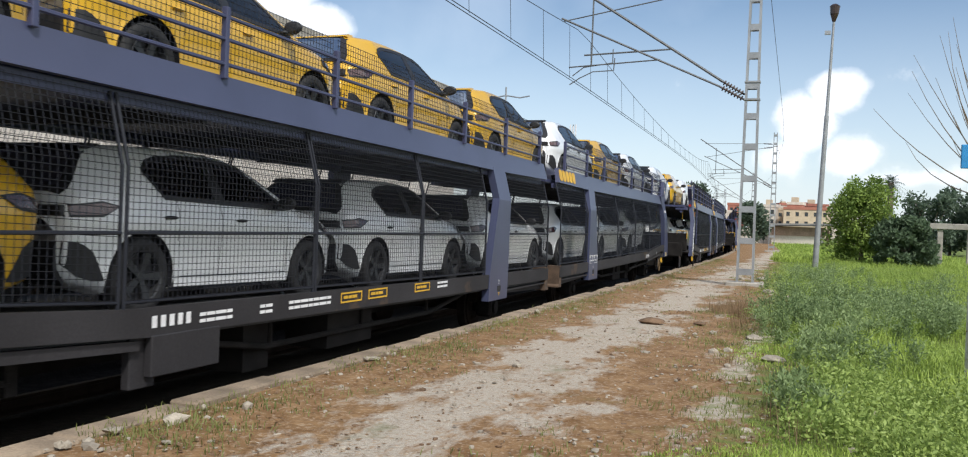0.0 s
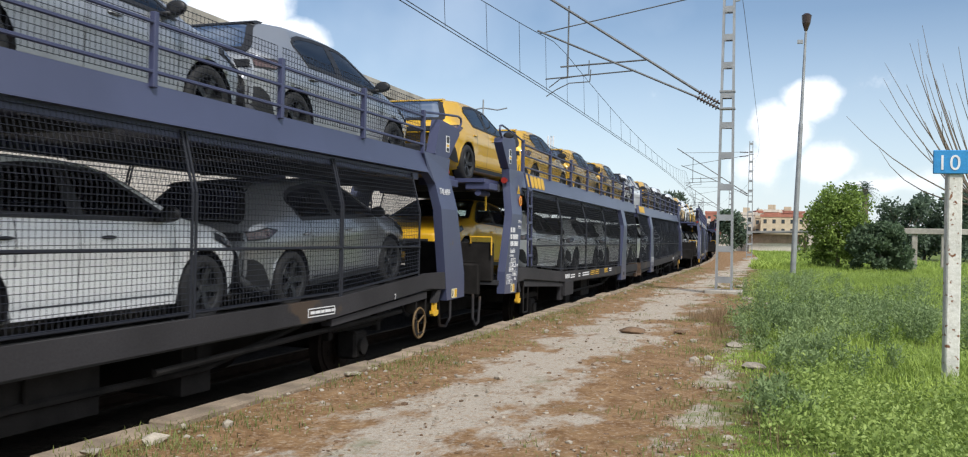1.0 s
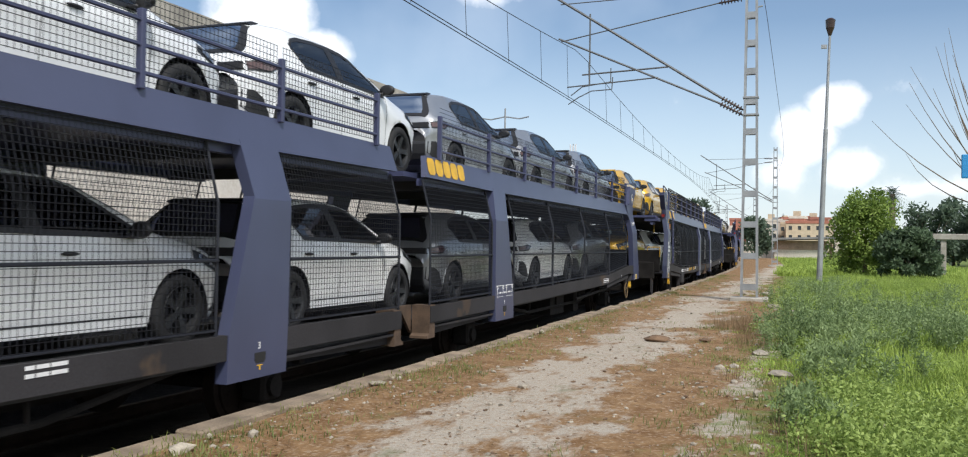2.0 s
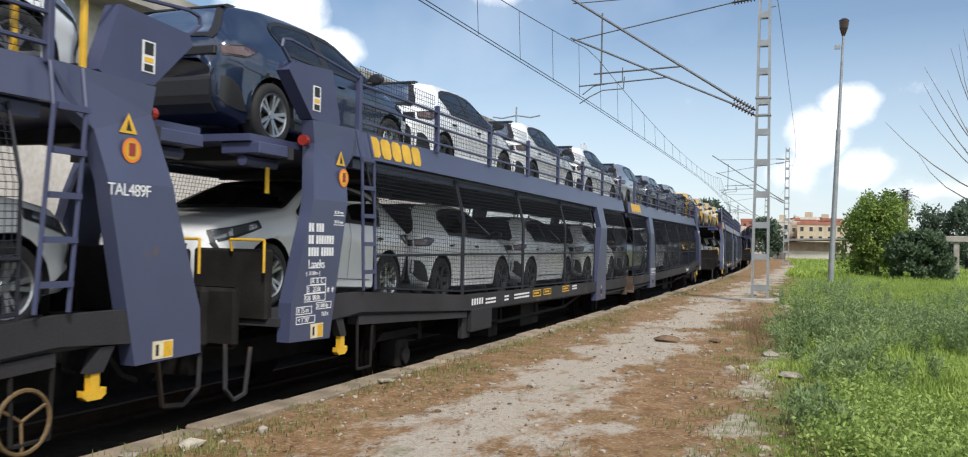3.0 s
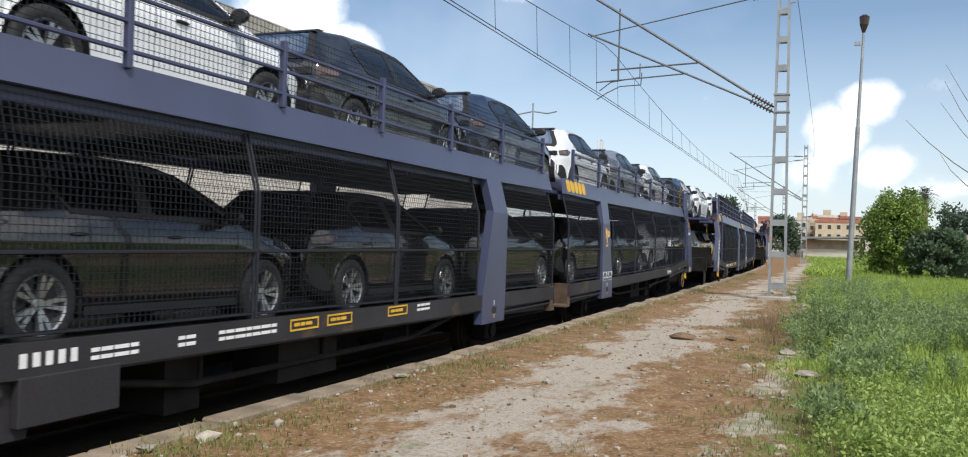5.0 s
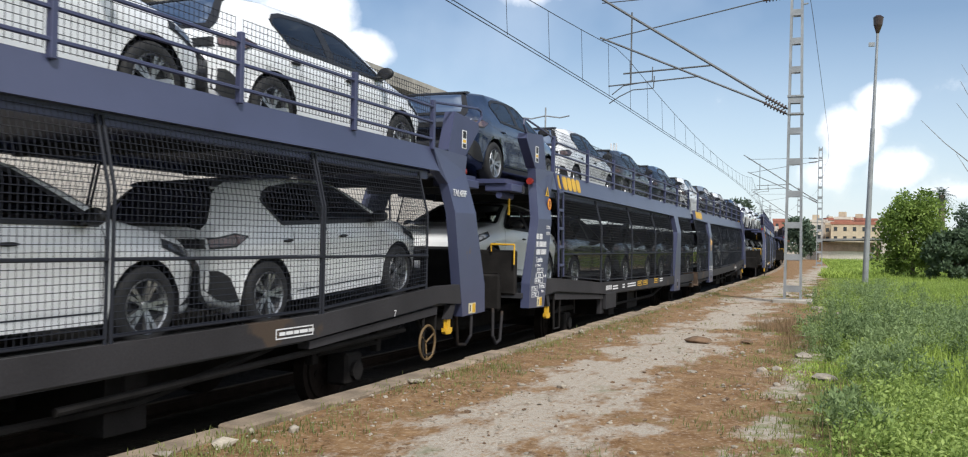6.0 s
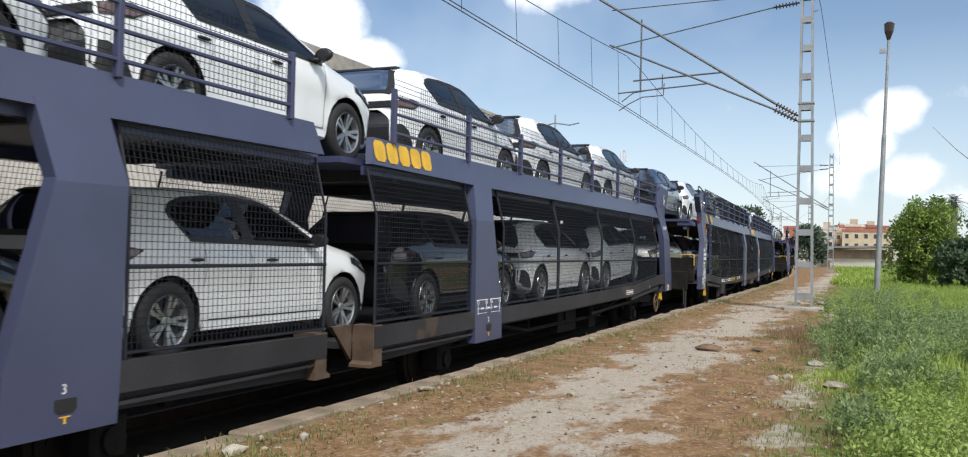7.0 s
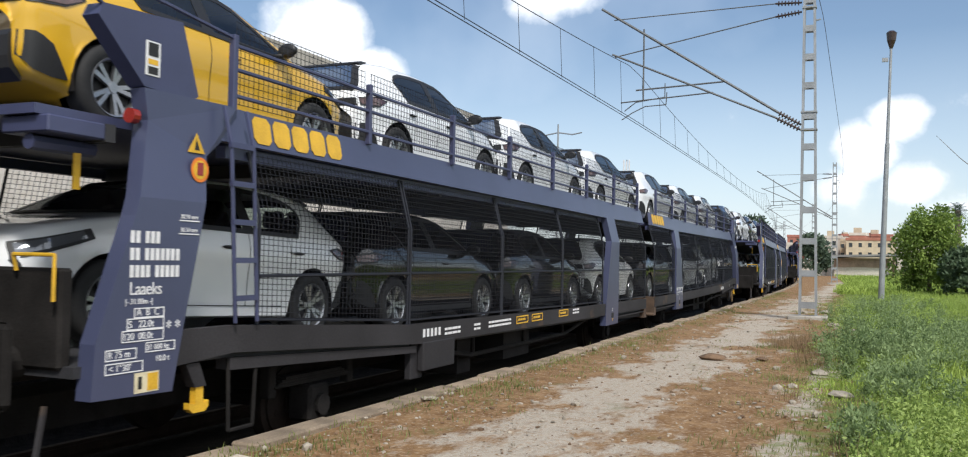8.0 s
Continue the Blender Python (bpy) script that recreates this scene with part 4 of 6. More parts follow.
        for hx in (-0.98, 0.02) if detailed else ():
            bm = bmesh.new()
            yy = side_at(hx, 0.82)
            bmesh.ops.create_uvsphere(bm, u_segments=8, v_segments=5, radius=1, matrix=Matrix.Translation((side * (yy + 0.012), hx, 0.82)) @ Matrix.Diagonal((0.022, 0.09, 0.016, 1)))
            part("door_handle", bm, M_TRIM if colour == "white" else paint, car, smooth=True)
    # rear band, bumper, spoiler
    bm = bmesh.new()
    box(bm, -0.70, 0.70, -2.0, -1.95, 0.795, 0.88, 0.01)
    part("tail_band", bm, M_TRIM, car)
    bm = bmesh.new()
    prism(bm, [(-1.90, 0.26), (-1.99, 0.34), (-2.01, 0.42), (-2.01, 0.56), (-1.985, 0.61), (-1.90, 0.5)], "x", -0.66, 0.66)
    part("rear_bumper", bm, M_TRIM, car)
    bm = bmesh.new()
    prism(bm, [(-1.40, 1.404), (-1.54, 1.396), (-1.66, 1.372), (-1.675, 1.355), (-1.60, 1.335), (-1.5, 1.36)], "x", -0.50, 0.50)
    for v in bm.verts:
        v.co.x *= 1 - 0.06 * (v.co.z - 1.34) / 0.07
        v.co.y += 0.05 * (v.co.x / 0.50) ** 2 * (v.co.y < -1.6)
    part("roof_spoiler", bm, paint if colour == "yellow" else M_TRIM, car)
    bm = bmesh.new()
    prism(bm, [(2.00, 0.27), (2.065, 0.33), (2.085, 0.50), (2.06, 0.585), (2.02, 0.60)], "x", -0.46, 0.46)
    part("grille", bm, M_TRIM, car)
    return car

# ---- ground ----
def ground_material():
    """Red-brown trodden earth, broken pale concrete and grass, by noise and by distance from the track."""
    m = bpy.data.materials.new("platform_earth")
    m.use_nodes = True
    nt = m.node_tree
    N, L = nt.nodes.new, nt.links.new
    b = nt.nodes["Principled BSDF"]
    co = N("ShaderNodeTexCoord")
    sep = N("ShaderNodeSeparateXYZ")
    L(co.outputs["Object"], sep.inputs[0])

    def noise_of(scale, detail=5.0, rough=0.6, stretch=None):
        n = N("ShaderNodeTexNoise")
        n.inputs["Scale"].default_value, n.inputs["Detail"].default_value, n.inputs["Roughness"].default_value = scale, detail, rough
        src = co.outputs["Object"]
        if stretch:
            mp = N("ShaderNodeMapping")
            mp.inputs["Scale"].default_value = stretch
            L(src, mp.inputs[0])
            src = mp.outputs[0]
        L(src, n.inputs["Vector"])
        return n.outputs["Fac"]

    def calc(op, a, c, clamp=False):
        k = N("ShaderNodeMath")
        k.operation, k.use_clamp = op, clamp
        for i, v in enumerate((a, c)):
            if isinstance(v, (int, float)):
                k.inputs[i].default_value = v
            else:
                L(v, k.inputs[i])
        return k.outputs[0]

    def blend(f, a, c):
        k = N("ShaderNodeMixRGB")
        L(f, k.inputs[0])
        for i, v in ((1, a), (2, c)):
            if isinstance(v, tuple):
                k.inputs[i].default_value = (*v, 1)
            else:
                L(v, k.inputs[i])
        return k.outputs[0]

    grain, mid, wide, fine = noise_of(26), noise_of(5.0), noise_of(1.15, 9.0, 0.72, (1.0, 0.5, 1)), noise_of(140, 3.0)
    earth = blend(calc("MULTIPLY", calc("SUBTRACT", mid, 0.36), 3.2, True), (0.18, 0.096, 0.042), (0.325, 0.20, 0.10))
    earth = blend(calc("MULTIPLY", calc("SUBTRACT", grain, 0.52), 5.0, True), earth, (0.44, 0.34, 0.24))
    # slabs of old concrete: a strip in the platform's middle
    strip = calc("SUBTRACT", 1.0, calc("MULTIPLY", calc("ABSOLUTE", calc("ADD", sep.outputs["X"], 2.35), 0.0), 0.72), True)
    strip2 = calc("SUBTRACT", 1.0, calc("MULTIPLY", calc("ABSOLUTE", calc("ADD", sep.outputs["X"], 0.62), 0.0), 1.7), True)
    strip = calc("MAXIMUM", strip, calc("MULTIPLY", strip2, 0.72))
    slab = calc("MULTIPLY", calc("SUBTRACT", calc("ADD", calc("MULTIPLY", strip, 0.28), wide), 0.645), 15.0, True)
    slab = calc("MULTIPLY", slab, calc("MULTIPLY", calc("SUBTRACT", 0.66, grain), 8.0, True))
    pale = blend(calc("MULTIPLY", calc("SUBTRACT", fine, 0.35), 3.0, True), (0.35, 0.30, 0.24), (0.54, 0.48, 0.40))
    col = blend(slab, earth, pale)
    # green: beyond the path's right edge
    edge = calc("ADD", calc("ADD", sep.outputs["X"], 0.42), calc("MULTIPLY", sep.outputs["Y"], 0.030))
    green = calc("MULTIPLY", calc("ADD", edge, calc("MULTIPLY", calc("SUBTRACT", mid, 0.5), 2.2)), 2.2, True)
    moss = calc("MULTIPLY", calc("SUBTRACT", noise_of(1.7, 6.0), 0.60), 7.0, True)
    col = blend(calc("MULTIPLY", moss, 0.55), col, (0.10, 0.13, 0.035))
    col = blend(green, col, blend(mid, (0.06, 0.09, 0.022), (0.20, 0.25, 0.065)))
    L(col, b.inputs["Base Color"])
    b.inputs["Roughness"].default_value = 0.95
    b.inputs["Specular IOR Level"].default_value = 0.2
    bp = N("ShaderNodeBump")
    bp.inputs["Strength"].default_value, bp.inputs["Distance"].default_value = 0.7, 0.035
    L(calc("ADD", grain, calc("ADD", mid, calc("MULTIPLY", fine, 0.4))), bp.inputs["Height"])
    L(bp.outputs[0], b.inputs["Normal"])
    return m


M_EARTH = ground_material()
# oily ballast, its colour also darkened for the deep shade under the train
M_BALLAST = material("oily_shaded_ballast", (0.026, 0.023, 0.021), 0.95, dark=0.5, scale=9, fine=35, bump=0.9, spec=0.2)
M_FARGROUND = material("dry_ground", (0.20, 0.17, 0.10), 0.95, dark=0.6, scale=0.4, fine=8, bump=0.2)
EDGE = 1.88               # platform edge, to the right of the track's middle
SS = [-60, -40, -25, -15, -8, -4] + [i * 1.5 for i in range(0, 30)] + [50, 60, 75, 90, 110, 130, 160, 200, 260, 340]


def build_ground():
    # one sheet: from the far left, down into the track's trough, up the edge and out to the right
    prof = [(-900, 0.0), (-60, 0.0), (-1.95, 0.0), (-1.93, -0.62), (EDGE - 0.02, -0.62), (EDGE - 0.015, -0.03), (EDGE + 0.20, -0.03)]
    prof += [(EDGE + 0.2 + 0.35 * i, 0.0) for i in range(1, 24)] + [(14, 0.0), (25, 0.0), (60, 0.0), (900, 0.0)]
    verts, faces = [], []
    rows = [-900] + SS + [500, 1500]
    for s in rows:
        for r, z in prof:
            p = along(min(max(s, -60), 340), r, z)
            if s < -60 or s > 340:
                p.y = s
            if r > EDGE + 0.3 and -10 < s < 45:
                p.z += 0.05 * noise.noise(Vector((p.x * 0.7, p.y * 0.5, 3))) + (0.10 * noise.noise(Vector((p.x * 0.4, p.y * 0.3, 7))) + 0.04 if p.x > 0.2 else 0)
            verts.append(p)
    n = len(prof)
    for i in range(len(rows) - 1):
        for j in range(n - 1):
            faces.append((i * n + j, i * n + j + 1, (i + 1) * n + j + 1, (i + 1) * n + j))
    ob = mesh_object("ground", verts, faces, M_EARTH, None, True)
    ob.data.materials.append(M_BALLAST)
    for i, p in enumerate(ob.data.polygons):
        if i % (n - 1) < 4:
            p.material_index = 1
    tagged(ob, "trodden red earth platform with broken concrete and a dark track bed", "ground", kind="structure")


def build_coping():
    """The platform's edge stones, worn blocks end to end."""
    coping = empty("platform_edge", "worn concrete coping blocks along the platform's edge", "platform edge", kind="structure")
    rng = random.Random(4)
    s = -3.0
    while s < 150:
        ln = rng.uniform(0.85, 1.15) if s < 60 else 6.0
        bm = bmesh.new()
        z = -0.012 + rng.uniform(-0.012, 0.02)
        a, b = EDGE + rng.uniform(-0.015, 0.015), EDGE + 0.235 + rng.uniform(-0.03, 0.03)
        box(bm, a, b, 0.006, ln - 0.006, z - 0.30, z + 0.02, 0.016)
        for v in bm.verts:
            v.co += noise.noise_vector(v.co * 3 + Vector((s, 0, 0))) * 0.012
        st = part("coping_block", bm, M_COPING, coping)
        st.matrix_basis = track_pose(s)
        s += ln


M_COPING = material("weathered_coping", (0.33, 0.255, 0.18), 0.9, dark=0.55, scale=3.5, fine=45, bump=0.35, random_shade=0.15)
build_ground()
build_coping()


M_RAIL = material("dull_brown_rail_steel", (0.035, 0.025, 0.02), 0.8, dark=0.6, scale=6, fine=60, spec=0.2)


def build_rails():
    for name, r in (("rail", -0.75), ("rail", 0.75)):
        bm = bmesh.new()
        pts = [along(s, r) for s in SS]
        prof = [(-0.07, -0.15), (0.07, -0.15), (0.07, -0.135), (0.012, -0.11), (0.012, -0.04), (0.035, -0.03), (0.035, 0), (-0.035, 0), (-0.035, -0.03), (-0.012, -0.04), (-0.012, -0.11), (-0.07, -0.135)]
        prev = None
        for p in pts:
            cur = [bm.verts.new((p.x + a, p.y, RAIL + b)) for a, b in prof]
            if prev:
                for k in range(len(prof)):
                    bm.faces.new((prev[k], prev[(k + 1) % len(prof)], cur[(k + 1) % len(prof)], cur[k]))
            prev = cur
        tagged(part(name, bm, M_RAIL), "steel rail of the track under the train", "rail", kind="structure")


build_rails()


# ---- overhead line ----
MAST_S, MAST_R = [-21.2, 22.7, 66.5, 110, 154], 4.55
WIRE_Z, CABLE_Z = 5.02, 6.45


def build_mast(s):
    mast = empty("catenary_mast", "grey lattice steel catenary mast with cantilever arms", "catenary mast", "masts along the track")
    H = 8.6
    w0, w1, dp = 0.215, 0.135, 0.10

    def wd(z):
        return w0 + (w1 - w0) * z / H
    for sx in (1, -1):
        bm = bmesh.new()
        prism(bm, [(sx * wd(0), 0), (sx * (wd(0) - 0.055), 0), (sx * (wd(H) - 0.055), H), (sx * wd(H), H)], "y", -dp, dp)
        part("mast_leg", bm, M_GALV, mast)
    zs = [0.35, 1.12, 1.9, 2.66, 3.45, 4.2, 4.95, 5.7, 6.4, 7.1, 7.8, 8.4]
    for z in zs:
        w = wd(z) - 0.05
        for yy in (-dp, dp - 0.012):
            bm = bmesh.new()
            box(bm, -w, w, yy + 0.002, yy + 0.010, z - 0.075, z + 0.075)
            part("batten_plate", bm, M_GALV, mast)
    bm = bmesh.new()
    box(bm, -0.45, 0.45, -0.3, 0.3, -0.05, 0.10, 0.02)
    part("foundation", bm, M_CONCRETE, mast)
    tip = -MAST_R
    # cantilever: lower strut up to the messenger, top tie, registration arm
    zl, zh = 4.62, 7.62
    arms = [("cantilever_strut", [(-0.72, 0, zl + 0.46), (tip - 0.70, 0, 8.09)], 0.033), ("cantilever_strut", [(-0.75, 0, zl + 0.32), (tip - 0.40, 0, 6.84)], 0.026),
            ("top_tie", [(-0.80, 0, zh - 0.15), (tip - 0.33, 0, 6.76)], 0.016), ("top_tie", [(-0.80, 0, zh + 0.18), (tip - 0.36, 0, 7.76)], 0.014),
            ("dropper_tube", [(tip + 0.45, 0, 7.45), (tip + 0.45, 0, 5.55)], 0.022), ("registration_tube", [(tip + 0.25, 0, 5.84), (tip + 2.5, 0, 5.93)], 0.022), ("registration_tube", [(tip - 0.15, 0, 5.53), (tip + 2.25, 0, 5.67)], 0.018)]
    for nm, pts, r in arms:
        part(nm, tube(bmesh.new(), pts, r, 8), M_ARM, mast)
    part("steady_arm", tube(bmesh.new(), [(tip - 0.12, 0, 5.07), (tip + 0.15, 0, 5.24), (tip + 0.5, 0, 5.40), (tip + 1.05, 0, 5.42), (tip + 1.07, 0, 5.74)], 0.014, 6), M_ARM, mast)
    part("steady_arm", tube(bmesh.new(), [(tip - 0.05, 0, 5.30), (tip + 0.25, 0, 5.52), (tip + 1.02, 0, 5.62), (tip + 1.02, 0, 5.98)], 0.014, 6), M_ARM, mast)
    for a, b in (((-0.18, 0, zl), (-0.78, 0, zl + 0.33)), ((-0.18, 0, zl + 0.13), (-0.74, 0, zl + 0.47)), ((-0.18, 0, zh - 0.08), (-0.80, 0, zh - 0.15)), ((-0.18, 0, zh + 0.15), (-0.80, 0, zh + 0.18))):
        bm = bmesh.new()
        rod(bm, a, b, 0.025, 8)
        va, vb = Vector(a), Vector(b)
        for k in range(1, 8):
            p, q = va.lerp(vb, k / 8 - 0.02), va.lerp(vb, k / 8 + 0.02)
            rod(bm, p, q, 0.065, 10)
        part("insulator", bm, M_INSUL, mast)
    for z in (zl, 5.05, zh):
        bm = bmesh.new()
        box(bm, -wd(z) - 0.02, wd(z) + 0.02, -dp - 0.02, dp + 0.02, z - 0.02, z + 0.02)
        part("clamp_band", bm, M_GALV, mast)
    # earth wire strut at the back
    part("back_stay", tube(bmesh.new(), [(wd(8), 0, 7.3), (wd(8) + 0.12, 0, 7.32)], 0.02, 6), M_GALV, mast)
    mast.matrix_basis = track_pose(s) @ Matrix.Translation((MAST_R, 0, 0))


def build_wires():
    def span_wire(name, lab, right, z_at, r, s0=-21.2, s1=154, step=1.4):
        pts = []
        s = s0
        while s <= s1:
            pts.append(along(s, right(s), z_at(s)))
            s += step
        v, f = bar_list([[a, b] for a, b in zip(pts, pts[1:])], r)
        tagged(mesh_object(name, v, f, M_CABLE), lab, "overhead wire")

    def near(s):
        i = max(k for k in range(len(MAST_S) - 1) if MAST_S[k] <= s + 1e-6)
        return (s - MAST_S[i]) / (MAST_S[i + 1] - MAST_S[i]), i

    def zig(s):
        f, i = near(min(s, 153.9))
        a = 0.18 if i % 2 else -0.10
        b = -0.10 if i % 2 else 0.18
        return a + (b - a) * f

    def messenger(s):
        f, i = near(min(s, 153.9))
        return CABLE_Z - 0.9 * 4 * f * (1 - f) + (0.0)
    span_wire("contact_wire", "taut copper contact wire over the track", zig, lambda s: WIRE_Z, 0.010)
    span_wire("contact_wire", "taut copper contact wire over the track", lambda s: zig(s) + 0.10, lambda s: WIRE_Z, 0.010)
    span_wire("messenger_wire", "sagging messenger cable over the track", zig, messenger, 0.010)
    span_wire("earth_wire", "thin earth wire along the masts", lambda s: MAST_R + 0.33, lambda s: 7.3 - 0.7 * 4 * near(min(s, 153.9))[0] * (1 - near(min(s, 153.9))[0]), 0.008)
    lines = []
    s = -20
    while s < 150:
        lines.append([along(s, zig(s) + 0.05, WIRE_Z), along(s, zig(s), messenger(s))])
        s += 2.3
    v, f = bar_list(lines, 0.006)
    tagged(mesh_object("wire_droppers", v, f, M_CABLE), "thin droppers between messenger cable and contact wire", "wire dropper", kind="stuff")


for s in MAST_S:
    build_mast(s)
build_wires()


def build_street_lamp():
    lamp = empty("street_lamp", "tall tapered grey street lamp leaning in the grass", "street lamp")
    bm = bmesh.new()
    rod(bm, (0, 0, -0.1), (0, 0, 6.0), 0.115, 14, 0.085)
    rod(bm, (0, 0, 6.0), (0, 0, 9.7), 0.065, 12, 0.045)
    part("pole", bm, M_GALV, lamp)
    bm = bmesh.new()
    rod(bm, (0, 0, 9.65), (0, 0, 9.95), 0.06, 10, 0.16)
    rod(bm, (0, 0, 9.95), (0, 0, 10.25), 0.16, 12, 0.19)
    rod(bm, (0, 0, 10.25), (0, 0, 10.33), 0.20, 12, 0.10)
    part("lantern", bm, M_INSUL, lamp, "dark weathered lantern head")
    bm = bmesh.new()
    box(bm, -0.30, -0.08, -0.05, 0.05, 9.15, 9.30)
    part("bracket", bm, M_GALV, lamp)
    lamp.matrix_basis = pose(0.08, 36.8, 0, 0, 1.9, 0)


build_street_lamp()


def build_milepost():
    post = empty("kilometre_post", "chipped white concrete kilometre post with a blue number plate", "kilometre post")
    bm = bmesh.new()
    box(bm, -0.06, 0.06, -0.06, 0.06, -0.2, 1.98, 0.012)
    part("post", bm, M_POST, post)
    bm = bmesh.new()
    box(bm, -0.19, 0.19, -0.085, -0.065, 1.96, 2.17, 0.006)
    plate = part("number_plate", bm, M_SIGN, post, "blue enamelled plate with white numerals")
    lettering("numerals", "10 3", 0.19, M_WHITEINK, plate, pose(-0.165, -0.088, 1.995, 90), spacing=1.1)
    post.matrix_basis = pose(1.36, 8.8, 0, 0, 0, 6)


M_POST = material("chipped_white_post", (0.70, 0.68, 0.62), 0.85, dark=0.75, scale=5, fine=40, bump=0.2)


def chip_paint(m, scale, level, colour):
    """Breaks the paint of a material into chips that bare what lies under it."""
    nt = m.node_tree
    N, L = nt.nodes.new, nt.links.new
    b = nt.nodes["Principled BSDF"]
    under = b.inputs["Base Color"].links[0].from_socket
    n, co, ramp, mix = N("ShaderNodeTexNoise"), N("ShaderNodeTexCoord"), N("ShaderNodeValToRGB"), N("ShaderNodeMixRGB")
    n.inputs["Scale"].default_value, n.inputs["Detail"].default_value = scale, 4.0
    ramp.color_ramp.elements[0].position, ramp.color_ramp.elements[1].position = level, level + 0.03
    L(co.outputs["Object"], n.inputs["Vector"])
    L(n.outputs["Fac"], ramp.inputs[0])
    L(ramp.outputs[0], mix.inputs[0])
    L(under, mix.inputs[1])
    mix.inputs[2].default_value = (*colour, 1)
    L(mix.outputs[0], b.inputs["Base Color"])


chip_paint(M_POST, 22, 0.63, (0.20, 0.09, 0.045))
chip_paint(M_BLUE, 2.3, 0.74, (0.11, 0.075, 0.055))
chip_paint(M_SILL, 1.1, 0.62, (0.062, 0.044, 0.032))
M_SIGN = material("blue_enamel", (0.03, 0.25, 0.55), 0.35, dark=0.85, scale=14)
build_milepost()

# ---- buildings ----
M_CREAM = material("cream_render", (0.62, 0.50, 0.36), 0.9, dark=0.75, scale=0.5, fine=6)
M_OCHRE = material("stained_beige_render", (0.50, 0.38, 0.26), 0.9, dark=0.7, scale=0.7, fine=6)
M_TERRA = material("red_brown_render", (0.42, 0.17, 0.12), 0.9, dark=0.75, scale=0.5, fine=6)
M_PALE = material("pale_limewash", (0.66, 0.60, 0.52), 0.9, dark=0.8, scale=0.6, fine=6)
M_PANE = glass_material("dark_window_pane", (0.03, 0.035, 0.04), 0.1)
M_CANOPY = material("grey_corrugated_sheet", (0.30, 0.29, 0.28), 0.7, metal=0.3, dark=0.7, scale=1.0)
M_WALL = material("pale_station_wall", (0.70, 0.65, 0.58), 0.9, dark=0.75, scale=0.7, fine=10)


def build_house(x, y, w, d, h, mat, storeys, bays, label, parapet=None, turn=0):
    house = empty("apartment_house", label, "house", "houses of the town")
    bm = bmesh.new()
    box(bm, -w / 2, w / 2, 0, d, -0.5, h)
    part("wall", bm, mat, house)
    bm = bmesh.new()
    for a, b, c, e in ((-w / 2 - 0.15, w / 2 + 0.15, -0.15, 0.15), (-w / 2 - 0.15, w / 2 + 0.15, d - 0.15, d + 0.15), (-w / 2 - 0.15, -w / 2 + 0.15, 0.15, d - 0.15), (w / 2 - 0.15, w / 2 + 0.15, 0.15, d - 0.15)):
        box(bm, a, b, c, e, h, h + 0.9)
    part("parapet", bm, parapet or mat, house)
    sh = (h - 0.4) / storeys
    for k in range(storeys):
        for i in range(bays):
            cx = -w / 2 + w * (i + 0.5) / bays
            z = 0.4 + sh * k + sh * 0.30
            bm = bmesh.new()
            for a, b, c, e in ((cx - 0.62, cx + 0.62, z - 0.1, z), (cx - 0.62, cx + 0.62, z + sh * 0.45, z + sh * 0.45 + 0.1), (cx - 0.62, cx - 0.52, z, z + sh * 0.45), (cx + 0.52, cx + 0.62, z, z + sh * 0.45)):
                box(bm, a, b, -0.06, 0.06, c, e)
            win = part("window", bm, mat, house)
            bm = bmesh.new()
            box(bm, cx - 0.52, cx + 0.52, -0.02, 0.0 - 0.004, z, z + sh * 0.45)
            part("pane", bm, M_PANE, win)
    house.matrix_basis = pose(x, y, 0, 0, 0, turn)
    return house


